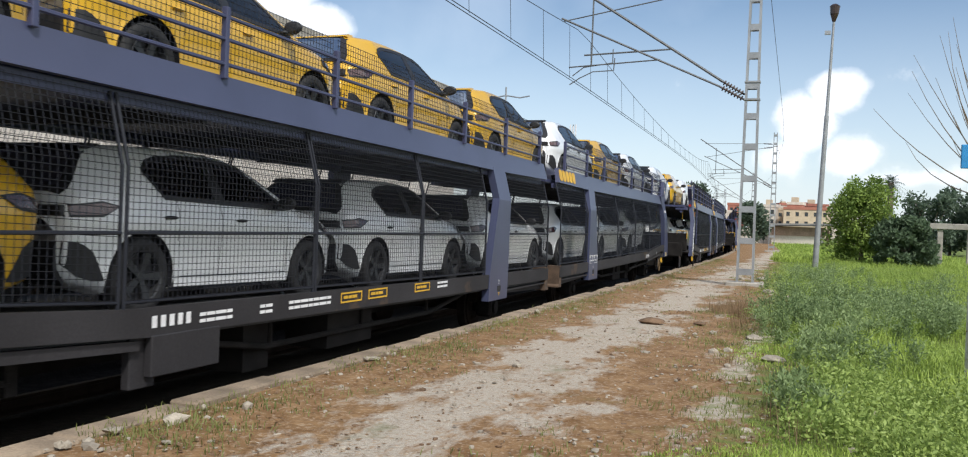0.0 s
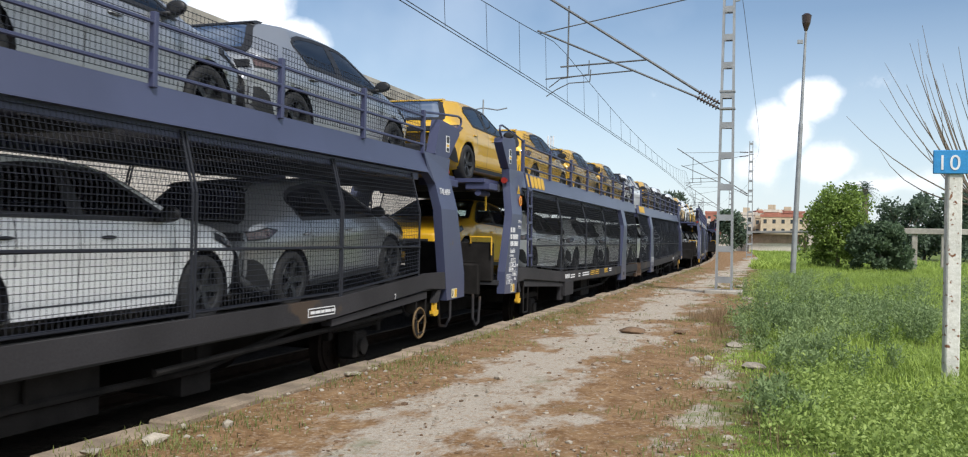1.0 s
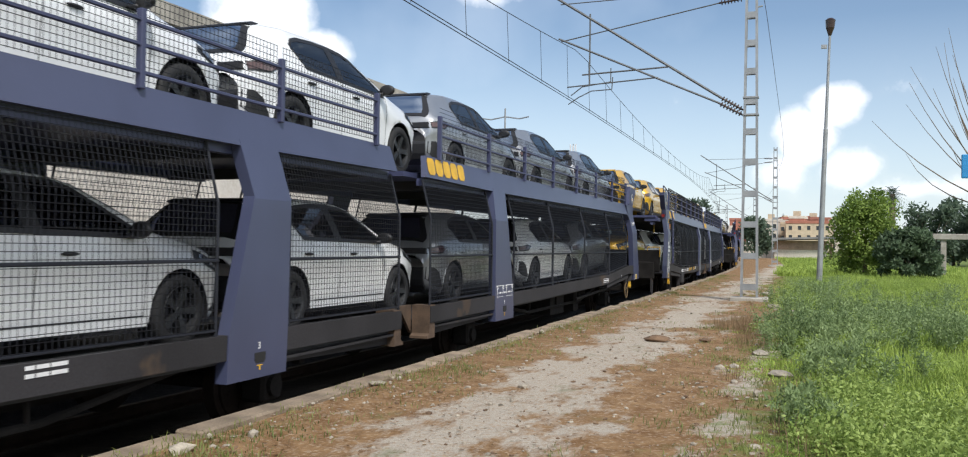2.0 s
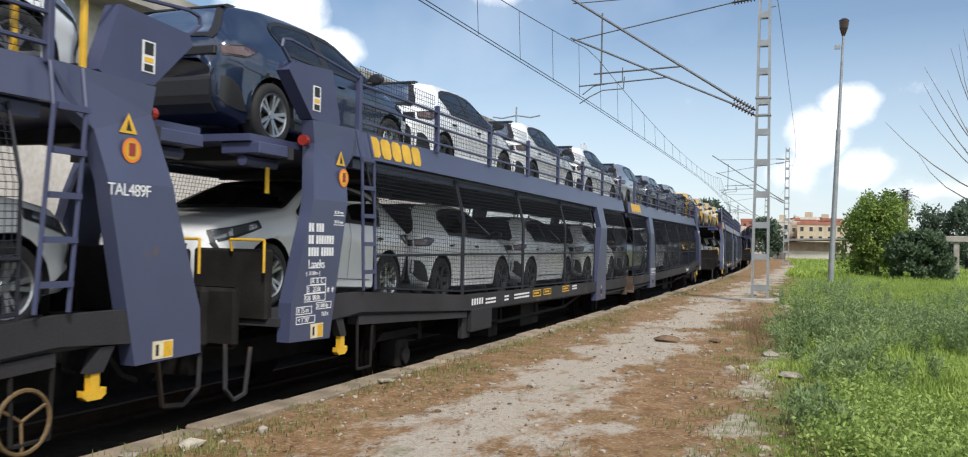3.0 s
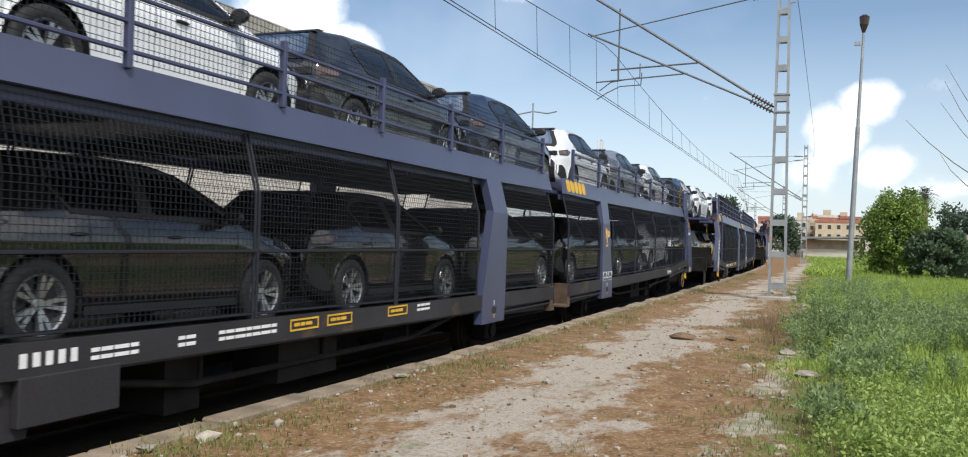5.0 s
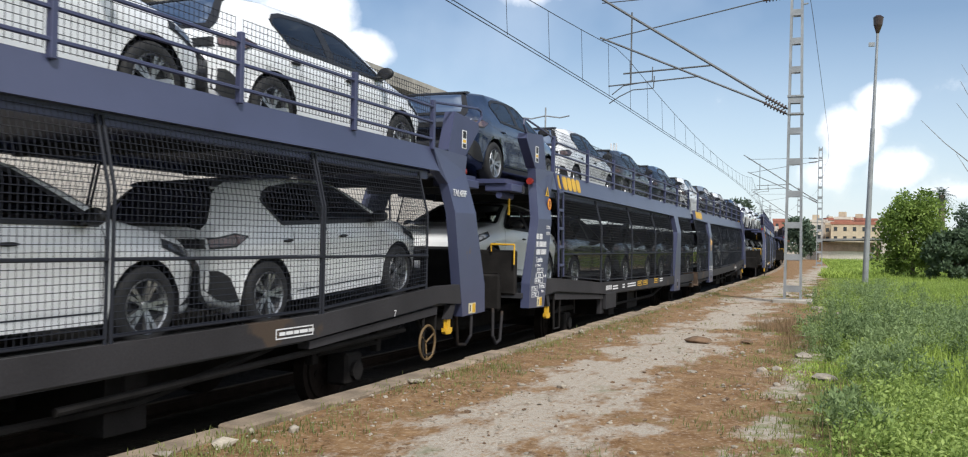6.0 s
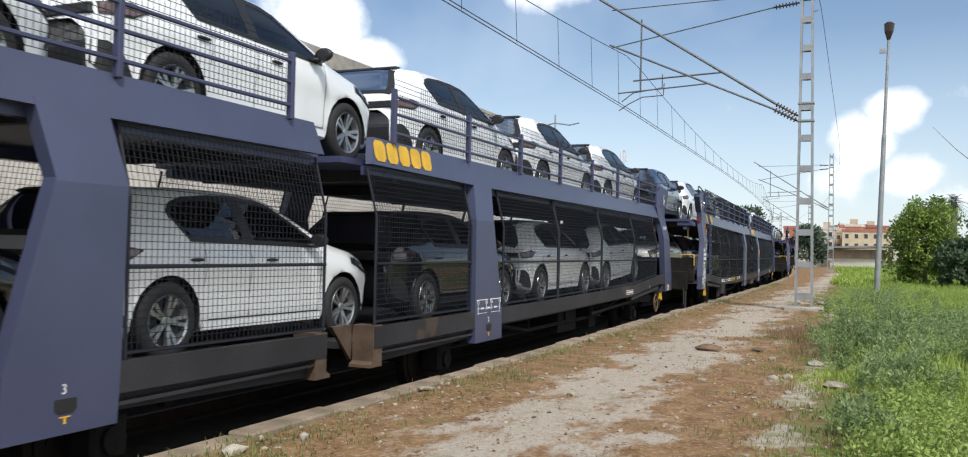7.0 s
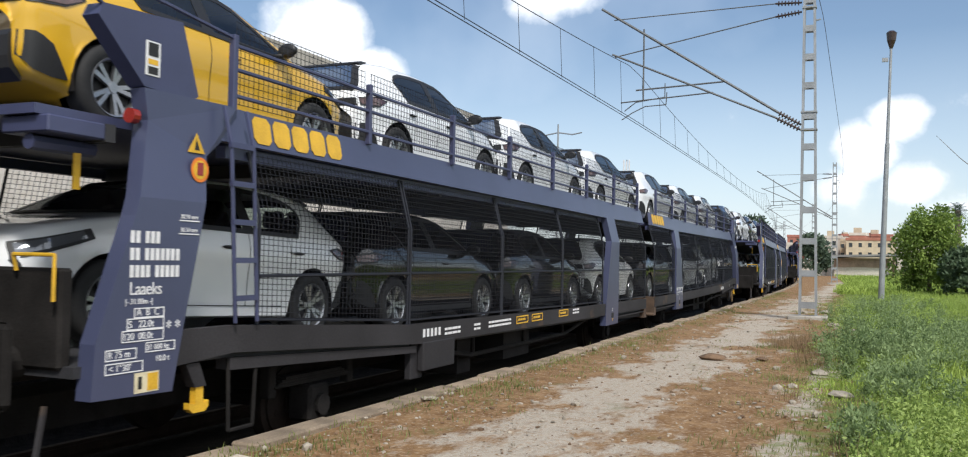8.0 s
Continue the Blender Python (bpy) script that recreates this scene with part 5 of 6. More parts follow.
def build_town():
    build_house(-2.6, 304, 14, 12, 9.4, M_CREAM, 3, 5, "cream rendered flat-roofed house with a red parapet", M_TERRA)
    build_house(-14.0, 320, 8.5, 10, 9.4, M_CREAM, 3, 3, "low cream house with small windows", M_CREAM)
    build_house(9.5, 328, 11, 12, 8.0, M_PALE, 2, 4, "pale flat-roofed house beyond the shed")
    build_house(3.5, 360, 9, 10, 12.4, M_TERRA, 4, 3, "brown-red upper storeys of a town house")
    build_house(-28, 344, 6, 10, 11.5, M_TERRA, 3, 2, "red and white town house by the railway")
    build_house(-31.5, 338, 5, 10, 8.5, M_PALE, 2, 1, "white town house by the railway")
    build_house(-8.2, 345, 6.5, 10, 11.2, M_PALE, 4, 2, "pale stepped town house with a flat roof", M_CREAM)
    build_house(-20.5, 335, 5.0, 10, 8.4, M_PALE, 3, 2, "small white town house with a flat roof")
    build_house(-3.5, 352, 4.0, 6, 12.6, M_CREAM, 4, 2, "narrow cream stair tower above the roofs", M_TERRA)
    rng = random.Random(12)
    for k in range(11):
        x = -14.5 + k * 2.15 + rng.uniform(-0.7, 0.7)
        h, w = rng.uniform(7.6, 11.6), rng.uniform(2.8, 5.2)
        y = 312 + k % 4 * 9
        mat = (M_CREAM, M_PALE, M_OCHRE, M_CREAM, M_TERRA)[rng.randrange(5)]
        house = build_house(x, y, w, 7, h, mat, 3, 2 if w > 3.6 else 1, "small flat-roofed town house among its neighbours", (mat, M_PALE, M_TERRA)[k % 3], rng.uniform(-14, 14))
        bm = bmesh.new()
        box(bm, -w * 0.3, w * 0.15, 2.0, 4.5, h, h + rng.uniform(1.4, 2.6))
        part("roof_hut", bm, M_PALE if k % 2 else M_CREAM, house)
        if k % 2:
            bm = bmesh.new()
            rod(bm, (w * 0.3, 1.0, h), (w * 0.3, 1.0, h + 3.2), 0.06, 5)
            box(bm, w * 0.3 - 0.5, w * 0.3 + 0.5, 0.97, 1.03, h + 2.6, h + 2.68)
            part("roof_aerial", bm, M_CABLE, house)
    # the shed with an overhanging roof
    shed = empty("goods_shed", "low pale goods shed with a flat grey roof", "shed")
    bm = bmesh.new()
    box(bm, -5.1, 1.2, 118, 128, -0.3, 2.3)
    part("wall", bm, M_PALE, shed)
    bm = bmesh.new()
    box(bm, -5.1, 1.2, 117.94, 117.995, 1.15, 2.28)
    part("brick_band", bm, M_TERRA2, shed)
    bm = bmesh.new()
    prism(bm, [(-5.5, 2.35), (6.0, 2.75), (6.0, 2.95), (-5.5, 2.62)], "y", 116.8, 129)
    part("roof", bm, M_CANOPY, shed)
    for x in (1.6, 2.8, 4.0):
        bm = bmesh.new()
        box(bm, x - 0.12, x + 0.12, 117.0, 117.3, -0.2, 2.55)
        part("roof_post", bm, M_RUST, shed)
    # boundary wall
    bw = empty("boundary_wall", "pale panelled boundary wall along the yard", "wall", kind="structure")
    for i in range(9):
        bm = bmesh.new()
        box(bm, -15.5 + i * 1.18, -15.5 + i * 1.18 + 1.1, 119.5, 119.65, -0.3, 1.75)
        part("panel", bm, M_PALE, bw)
        bm = bmesh.new()
        box(bm, -15.5 + i * 1.18 + 1.09, -15.5 + i * 1.18 + 1.19, 119.45, 119.7, -0.3, 1.9)
        part("pier", bm, M_CONCRETE, bw)
    # concrete ranch fence on the right
    fence = empty("concrete_fence", "old concrete post and rail fence behind the bushes", "fence")
    for i in range(12):
        bm = bmesh.new()
        box(bm, 5.6 + i * 1.3, 5.85 + i * 1.3, 47.8, 48.0, -0.2, 2.0, 0.02)
        part("post", bm, M_CONCRETE, fence)
    for z in (1.85,):
        bm = bmesh.new()
        box(bm, 5.2, 22, 47.7, 48.1, z, z + 0.28, 0.02)
        part("top_rail", bm, M_CONCRETE, fence)


M_TERRA2 = material("weathered_pink_brick", (0.42, 0.29, 0.22), 0.9, dark=0.7, scale=1.0, fine=8)
build_town()


def build_station():
    """The long pale building with a flat roof slab beyond the train."""
    b = empty("station_building", "long pale station building with a projecting flat roof", "station building", kind="structure")
    bm = bmesh.new()
    box(bm, -20, -12.9, -30, 31, -0.62, 5.6)
    part("wall", bm, M_WALL, b)
    bm = bmesh.new()
    box(bm, -20.5, -12.0, -31, 32, 5.6, 6.0)
    part("roof_slab", bm, M_CONCRETE, b)


build_station()


def build_skyline_poles():
    """Thin poles and an aerial that stand up beyond the train."""
    pole = empty("yard_lamp", "thin double-armed yard lamp beyond the train", "street lamp")
    bm = bmesh.new()
    rod(bm, (0, 0, 0), (0, 0, 9.5), 0.07, 8, 0.05)
    part("pole", bm, M_GALV, pole)
    for d in (-1, 1):
        bm = bmesh.new()
        tube(bm, [(0, 0, 9.0), (d * 0.9, 0, 8.85), (d * 1.5, 0, 8.95)], 0.04, 6)
        part("arm", bm, M_GALV, pole)
    pole.matrix_basis = pose(-17.65, 50, 0)
    aerial = empty("radio_aerial", "white mobile radio aerial on a roof", "aerial")
    bm = bmesh.new()
    rod(bm, (0, 0, 0), (0, 0, 17.9), 0.10, 8)
    part("mast", bm, M_GALV, aerial)
    for d in (-0.45, 0.0, 0.45):
        bm = bmesh.new()
        box(bm, d - 0.12, d + 0.12, -0.25, -0.13, 15.6 + abs(d), 17.6 + abs(d) * 0.6, 0.03)
        part("panel", bm, M_WHITEINK, aerial)
    aerial.matrix_basis = pose(-37.5, 140, 0)


build_skyline_poles()


# ---- plants ----
def leaf_material(name, lo, hi, rough=0.55, patch=1.1):
    m = bpy.data.materials.new(name)
    m.use_nodes = True
    nt = m.node_tree
    N, L = nt.nodes.new, nt.links.new
    b = nt.nodes["Principled BSDF"]
    geo, ramp = N("ShaderNodeNewGeometry"), N("ShaderNodeValToRGB")
    ramp.color_ramp.elements[0].color = (*lo, 1)
    ramp.color_ramp.elements[1].color = (*hi, 1)
    co, pn, ad = N("ShaderNodeTexCoord"), N("ShaderNodeTexNoise"), N("ShaderNodeMath")
    pn.inputs["Scale"].default_value, pn.inputs["Detail"].default_value = patch, 4.0
    L(co.outputs["Object"], pn.inputs["Vector"])
    ad.operation = "MULTIPLY_ADD"
    ad.inputs[1].default_value, ad.inputs[2].default_value = 0.45, -0.62
    L(geo.outputs["Random Per Island"], ad.inputs[0])
    su = N("ShaderNodeMath")
    su.operation, su.use_clamp = "MULTIPLY_ADD", True
    su.inputs[1].default_value = 1.9
    L(pn.outputs["Fac"], su.inputs[0])
    L(ad.outputs[0], su.inputs[2])
    L(su.outputs[0], ramp.inputs[0])
    L(ramp.outputs[0], b.inputs["Base Color"])
    b.inputs["Roughness"].default_value = rough
    b.inputs["Specular IOR Level"].default_value = 0.3
    tr, mix, out = N("ShaderNodeBsdfTranslucent"), N("ShaderNodeMixShader"), nt.nodes["Material Output"]
    L(ramp.outputs[0], tr.inputs["Color"])
    mix.inputs[0].default_value = 0.35
    L(b.outputs[0], mix.inputs[1])
    L(tr.outputs[0], mix.inputs[2])
    L(mix.outputs[0], out.inputs["Surface"])
    return m


M_GRASS = leaf_material("spring_grass", (0.13, 0.22, 0.03), (0.46, 0.57, 0.13), patch=0.7)
M_TUFT = leaf_material("olive_tufts", (0.09, 0.12, 0.03), (0.28, 0.30, 0.10))
M_STRAW = leaf_material("dry_stalks", (0.16, 0.10, 0.055), (0.36, 0.26, 0.15))
M_WEED = leaf_material("weed_leaves", (0.13, 0.21, 0.045), (0.40, 0.50, 0.14))
M_FORB = leaf_material("grey_green_herb_leaves", (0.10, 0.16, 0.06), (0.32, 0.41, 0.18))
M_BUSH = leaf_material("bright_shrub_leaves", (0.075, 0.135, 0.025), (0.30, 0.40, 0.09))
M_FIG = leaf_material("dark_shrub_leaves", (0.055, 0.09, 0.045), (0.14, 0.20, 0.11))
# distant leaves: the air's haze is mixed into their colour as a lighter tone
M_FARTREE = leaf_material("hazy_far_tree_leaves", (0.06, 0.09, 0.06), (0.13, 0.18, 0.12))
M_BARK = material("grey_brown_bark", (0.20, 0.16, 0.12), 0.9, dark=0.6, scale=8, fine=50, bump=0.3)


def leaves(name, centres, size, mat, rng, parent=None, aspect=0.5, up=0.2):
    """Many small pointed leaves at the given places."""
    n = len(centres)
    c = np.asarray(centres, float)
    d = rng.normal(size=(n, 3))
    d[:, 2] += up
    d /= np.linalg.norm(d, axis=1, keepdims=True)
    e = np.cross(d, rng.normal(size=(n, 3)))
    e /= np.linalg.norm(e, axis=1, keepdims=True)
    sz = size * rng.uniform(0.6, 1.3, (n, 1))
    v = np.stack([c, c + d * sz * 0.5 + e * sz * aspect * 0.5, c + d * sz, c + d * sz * 0.5 - e * sz * aspect * 0.5], 1).reshape(-1, 3)
    me = bpy.data.meshes.new(name)
    me.from_pydata(v.tolist(), [], [(4 * i, 4 * i + 1, 4 * i + 2, 4 * i + 3) for i in range(n)])
    me.materials.append(mat)
    ob = new(name, me)
    ob.parent = parent
    return ob


def clump_points(rng, blobs, per):
    """Points in the outer shells of many uneven clumps (x, y, z, radius)."""
    out = []
    for x, y, z, r in blobs:
        d = rng.normal(size=(per, 3))
        d /= np.linalg.norm(d, axis=1, keepdims=True)
        out.append(np.array([x, y, z]) + d * r * rng.uniform(0.55, 1.08, (per, 1)))
    return np.concatenate(out)


def build_shrub(name, label, x, y, rx, ry, h, mat, size, blobs, per, seed, trunk=True):
    rng = np.random.default_rng(seed)
    sh = empty(name, label, "shrub" if h < 6 else "tree")
    bl = []
    for k in range(blobs):
        a, f = rng.uniform(0, 6.283), rng.uniform(0, 1) ** 0.5
        z = h * rng.uniform(0.12, 0.95)
        w = (1 - ((z / h - 0.42) / 0.68) ** 2) ** 0.5 if abs((z / h - 0.42) / 0.68) < 1 else 0.25
        bl.append((rx * f * w * math.cos(a), ry * f * w * math.sin(a), z, h * rng.uniform(0.09, 0.17)))
    leaves("crown", clump_points(rng, bl, per), size, mat, rng, sh)
    if trunk:
        bm = bmesh.new()
        rod(bm, (0, 0, -0.2), (0, 0, h * 0.5), 0.03 * h, 8, 0.015 * h)
        for b in bl[:14]:
            rod(bm, (0, 0, h * 0.25), b[:3], 0.008 * h, 5, 0.003 * h)
        part("trunk", bm, M_BARK, sh)
    sh.matrix_basis = pose(x, y, 0)
    return sh


build_shrub("laurel_shrub", "bright green leafy shrub in the long grass", 2.12, 45.5, 1.32, 1.2, 4.0, M_BUSH, 0.16, 58, 300, 1)
build_shrub("fig_shrub", "dark blue-green fig shrub beside the laurel", 3.85, 44.0, 1.35, 1.2, 2.15, M_FIG, 0.19, 54, 240, 2)
build_shrub("far_tree", "distant dark round tree behind the mast", -6.6, 105, 1.5, 1.4, 5.0, M_FARTREE, 0.4, 30, 130, 3)
build_shrub("far_tree", "distant dark conifer beyond the train", -18.5, 150, 2.0, 2.0, 9.0, M_FARTREE, 0.5, 30, 120, 4)
for k, (fx, fy, fh) in enumerate([(8.8, 80, 5.4), (10.8, 84, 5.8), (13.2, 82, 5.5), (16, 88, 6.2), (19, 84, 5.5)]):
    build_shrub("far_tree", "distant dark tree crown behind the fence", fx, fy, 1.9, 1.7, fh, M_FARTREE, 0.4, 30, 110, 10 + k)


def build_palm():
    palm = empty("palm_tree", "distant palm with a ragged dark crown", "palm tree")
    bm = bmesh.new()
    rod(bm, (0, 0, -0.2), (0, 0, 6.5), 0.34, 10, 0.26)
    part("trunk", bm, M_BARK, palm)
    rng = np.random.default_rng(8)
    for k in range(60):
        a, el = rng.uniform(0, 6.283), rng.uniform(-0.9, 1.3)
        pts, ln = [], rng.uniform(1.0, 1.5)
        for i in range(7):
            f = i / 6
            r = ln * f
            pts.append(Vector((r * math.cos(a) * math.cos(el), r * math.sin(a) * math.cos(el), 6.4 + r * math.sin(el) - 0.5 * f * f)))
        verts, faces = [], []
        for i in range(1, 7):
            p, t = pts[i], (pts[i] - pts[i - 1]).normalized()
            sd = t.cross(Vector((0, 0, 1))).normalized()
            for s in (1, -1):
                k0 = len(verts)
                verts += [p, p + t * 0.07, p + sd * s * 0.42 * (1.1 - f * 0.0 - i / 9) + t * 0.25 + Vector((0, 0, -0.12))]
                faces.append((k0, k0 + 1, k0 + 2))
        mesh_object("frond", verts, faces, M_FARTREE, palm)
    palm.matrix_basis = pose(6.5, 90, 0)


build_palm()


def grass_edge(y):
    """Where the grass begins, to the right of the path."""
    return -0.30 - 0.030 * y - 0.55 * math.exp(-((y - 4.6) / 1.1) ** 2) + 0.65 * noise.noise(Vector((0.3, y * 0.45, 5))) + 0.35 * noise.noise(Vector((0.7, y * 1.5, 9)))


def ground_z(x, y):
    return 0.05 * noise.noise(Vector((x * 0.7, y * 0.5, 3))) + (0.10 * noise.noise(Vector((x * 0.4, y * 0.3, 7))) + 0.04 if x > 0.2 else 0)


def blades(name, label, pts, height, width, mat, rng, lean=0.5):
    """Bent grass blades: three triangles each."""
    n = len(pts)
    p = np.asarray(pts, float)
    h = height * rng.uniform(0.45, 1.25, (n, 1)) * p[:, 3:4]
    a = rng.uniform(0, 6.283, n)
    side = np.stack([np.cos(a), np.sin(a), np.zeros(n)], 1) * width
    bend = np.stack([-np.sin(a), np.cos(a), np.zeros(n)], 1) * rng.normal(0, lean, (n, 1)) * h
    upv = np.array([[0, 0, 1.0]])
    base = p[:, :3]
    mid, tip = base + upv * h * 0.55 + bend * 0.3, base + upv * h * 0.95 + bend
    v = np.stack([base - side, base + side, mid - side * 0.8, mid + side * 0.8, tip], 1).reshape(-1, 3)
    f = []
    for i in range(n):
        k = 5 * i
        f += [(k, k + 1, k + 3, k + 2), (k + 2, k + 3, k + 4)]
    me = bpy.data.meshes.new(name)
    me.from_pydata(v.tolist(), [], f)
    me.materials.append(mat)
    return tagged(new(name, me), label, "grass", kind="stuff")


def build_grass():
    rng = np.random.default_rng(21)
    pts = []
    while len(pts) < 190000:
        y = 3.0 + 46 * rng.uniform() ** 2.1
        x = grass_edge(y) + (0.5 + y * 0.42 + 2.5) * rng.uniform() ** 1.1 - 0.15
        tall = 0.12 + min(0.43, 0.3 * max(0.0, x - grass_edge(y))) + 0.75 * (0.5 + noise.noise(Vector((x * 0.9, y * 0.6, 1)))) * min(1.0, 0.10 + max(0.0, x - grass_edge(y)) * 0.42)
        pts.append((x, y, ground_z(x, y) - 0.01, max(0.16, tall)))
    blades("meadow_grass", "long bright green spring grass", pts, 0.22, 0.0042, M_GRASS, rng, 0.75)
    pts = []
    while len(pts) < 26000:
        y = 44 + 80 * rng.uniform() ** 1.5
        x = grass_edge(min(y, 60)) - max(0.0, y - 60) * 0.055 + 12 * rng.uniform() ** 1.4
        pts.append((x, y, -0.02, 0.5 + 0.5 * abs(noise.noise(Vector((x * 0.5, y * 0.2, 4))))))
    blades("far_grass", "long green grass of the field beyond", pts, 0.5, 0.02, M_GRASS, rng, 0.8)
    # tufts along the platform and its edge
    pts = []
    for k in range(520):
        y = 4 + 40 * rng.uniform() ** 1.6
        x = along(y, EDGE + 0.25).x + abs(rng.normal(0, 0.45)) if rng.uniform() < 0.55 else grass_edge(y) - abs(rng.normal(0, 0.55))
        for j in range(28):
            pts.append((x + rng.normal(0, 0.10), y + rng.normal(0, 0.12), 0, 0.8))
    blades("path_tufts", "small green tufts on the trodden path", pts, 0.06, 0.0035, M_TUFT, rng, 0.9)
    pts = []
    for k in range(46):
        y = 6 + 16 * rng.uniform() ** 1.3
        x = grass_edge(y) - rng.uniform(-0.2, 0.5) if k < 22 else -1.15 + rng.normal(0, 0.25)
        if k >= 22:
            y = 15.5 + rng.normal(0, 0.7)
        for j in range(40):
            pts.append((x + rng.normal(0, 0.07), y + rng.normal(0, 0.09), 0, 1.0))
    blades("dry_stalks", "dry straw-coloured stalks and dead weeds", pts, 0.20, 0.0022, M_STRAW, rng, 0.55)
    # broad-leaved weeds in heaps
    cs = []
    for k in range(1100):
        y = 5.5 + 36 * rng.uniform() ** 1.8
        x = grass_edge(y) + 0.15 + (0.6 + y * 0.36) * rng.uniform() ** 1.3
        if noise.noise(Vector((x * 0.8, y * 0.5, 33))) < -0.05:
            continue
        r = rng.uniform(0.12, 0.30)
        d = rng.normal(size=(130, 3))
        d /= np.linalg.norm(d, axis=1, keepdims=True)
        d[:, 2] = np.abs(d[:, 2])
        cs.append(np.array([x, y, ground_z(x, y) + 0.02]) + d * r * rng.uniform(0.5, 1.1, (130, 1)) * np.array([1, 1, 0.95]))
    tagged(leaves("weeds", np.concatenate(cs), 0.036, M_WEED, rng), "broad-leaved green weeds among the grass", "weeds", kind="stuff")


def build_forbs():
    """Grey-green bushy herbs that stand in drifts at the edge of the grass."""
    rng = np.random.default_rng(63)
    cs = []
    for cx, cy, sx, sy, n, h in [(0.15, 9.6, 0.35, 0.6, 16, 0.30), (0.55, 12.5, 0.6, 1.1, 40, 0.42), (-0.05, 13.5, 0.35, 1.2, 22, 0.36), (1.5, 15.5, 0.8, 1.2, 30, 0.40), (2.6, 12.5, 0.6, 1.0, 16, 0.40), (-0.25, 7.4, 0.22, 0.4, 8, 0.22), (0.4, 18.5, 0.8, 1.5, 30, 0.42), (3.6, 20.0, 1.0, 2.0, 30, 0.5), (0.0, 25.0, 0.6, 2.5, 24, 0.45)]:
        for k in range(n):
            x, y = cx + rng.normal(0, sx), cy + rng.normal(0, sy)
            x = max(x, grass_edge(y) + 0.1)
            hh = h * rng.uniform(0.6, 1.2)
            for stalk in range(16):
                a, lean = rng.uniform(0, 6.283), abs(rng.normal(0, 0.45))
                f = rng.uniform(0.25, 1.0, (16, 1))
                top = np.array([math.cos(a) * lean, math.sin(a) * lean, 1.0]) * hh
                cs.append(np.array([x, y, ground_z(x, y)]) + f * top + rng.normal(0, 0.018, (16, 3)))
    tagged(leaves("bushy_herbs", np.concatenate(cs), 0.05, M_FORB, rng, None, 0.32, 0.9), "grey-green bushy herbs along the grass edge", "herbs", kind="stuff")


def build_debris():
    """Pebbles, clods and bits of broken concrete on the path."""
    rng = np.random.default_rng(77)
    base = bmesh.new()
    bmesh.ops.create_icosphere(base, subdivisions=1, radius=1)
    bv = np.array([v.co for v in base.verts])
    bf = [[v.index for v in f.verts] for f in base.faces]
    base.free()
    for name, label, n, lo, hi, mat in (("pebbles", "small pale pebbles and gravel on the path", 2600, 0.006, 0.022, M_STONE), ("clods", "brown clods of earth and dead leaves on the path", 1300, 0.005, 0.022, M_CLOD), ("rubble", "broken pieces of pale concrete along the path", 150, 0.02, 0.065, M_STONE)):
        verts, faces = [], []
        for k in range(n):
            y = 3.2 + 34 * rng.uniform() ** 1.7
            left = along(y, EDGE + 0.25).x
            f = rng.uniform()
            x = left + (grass_edge(y) + 0.5 - left) * f
            if name == "rubble" and rng.uniform() < 0.6:
                x = grass_edge(y) + rng.normal(0.1, 0.35) if rng.uniform() < 0.5 else left + abs(rng.normal(0, 0.2))
            sz = lo + (hi - lo) * rng.uniform() ** 2.2
            sc = sz * rng.uniform(0.6, 1.5, 3) * np.array([1, 1, 0.55])
            pts = bv * (1 + rng.normal(0, 0.16, (len(bv), 1))) * sc
            a = rng.uniform(0, 6.283)
            c, s_ = math.cos(a), math.sin(a)
            pts = pts @ np.array([[c, s_, 0], [-s_, c, 0], [0, 0, 1]])
            k0 = len(verts)
            verts += (pts + np.array([x, y, ground_z(x, y) * (x > left + 0.3) + sc[2] * 0.4])).tolist()
            faces += [[i + k0 for i in q] for q in bf]
        tagged(mesh_object(name, verts, faces, mat), label, "stones", kind="stuff")
    for k, (x, y, sz) in enumerate([(-2.05, 12.2, 0.13), (-0.75, 14.1, 0.12), (-0.66, 11.6, 0.10), (-0.35, 9.6, 0.10), (-1.45, 12.6, 0.07), (-0.9, 20.5, 0.14), (-1.3, 26, 0.16), (-0.4, 19.2, 0.13)]):
        bm = bmesh.new()
        bmesh.ops.create_icosphere(bm, subdivisions=2, radius=1)
        for v in bm.verts:
            v.co += noise.noise_vector(v.co * 1.7 + Vector((k * 3, 0, 0))) * 0.35
            v.co = Vector((v.co.x * sz * 1.3, v.co.y * sz, v.co.z * sz * 0.4))
        rock = part("rock", bm, M_CLOD if k in (0, 4) else M_STONE)
        rock.matrix_basis = pose(x, y, 0.03 + ground_z(x, y), 0, 0, k * 50)
        tagged(rock, "dark lump of rubble on the path" if k in (0, 4) else "pale broken stone at the grass edge", "stone")


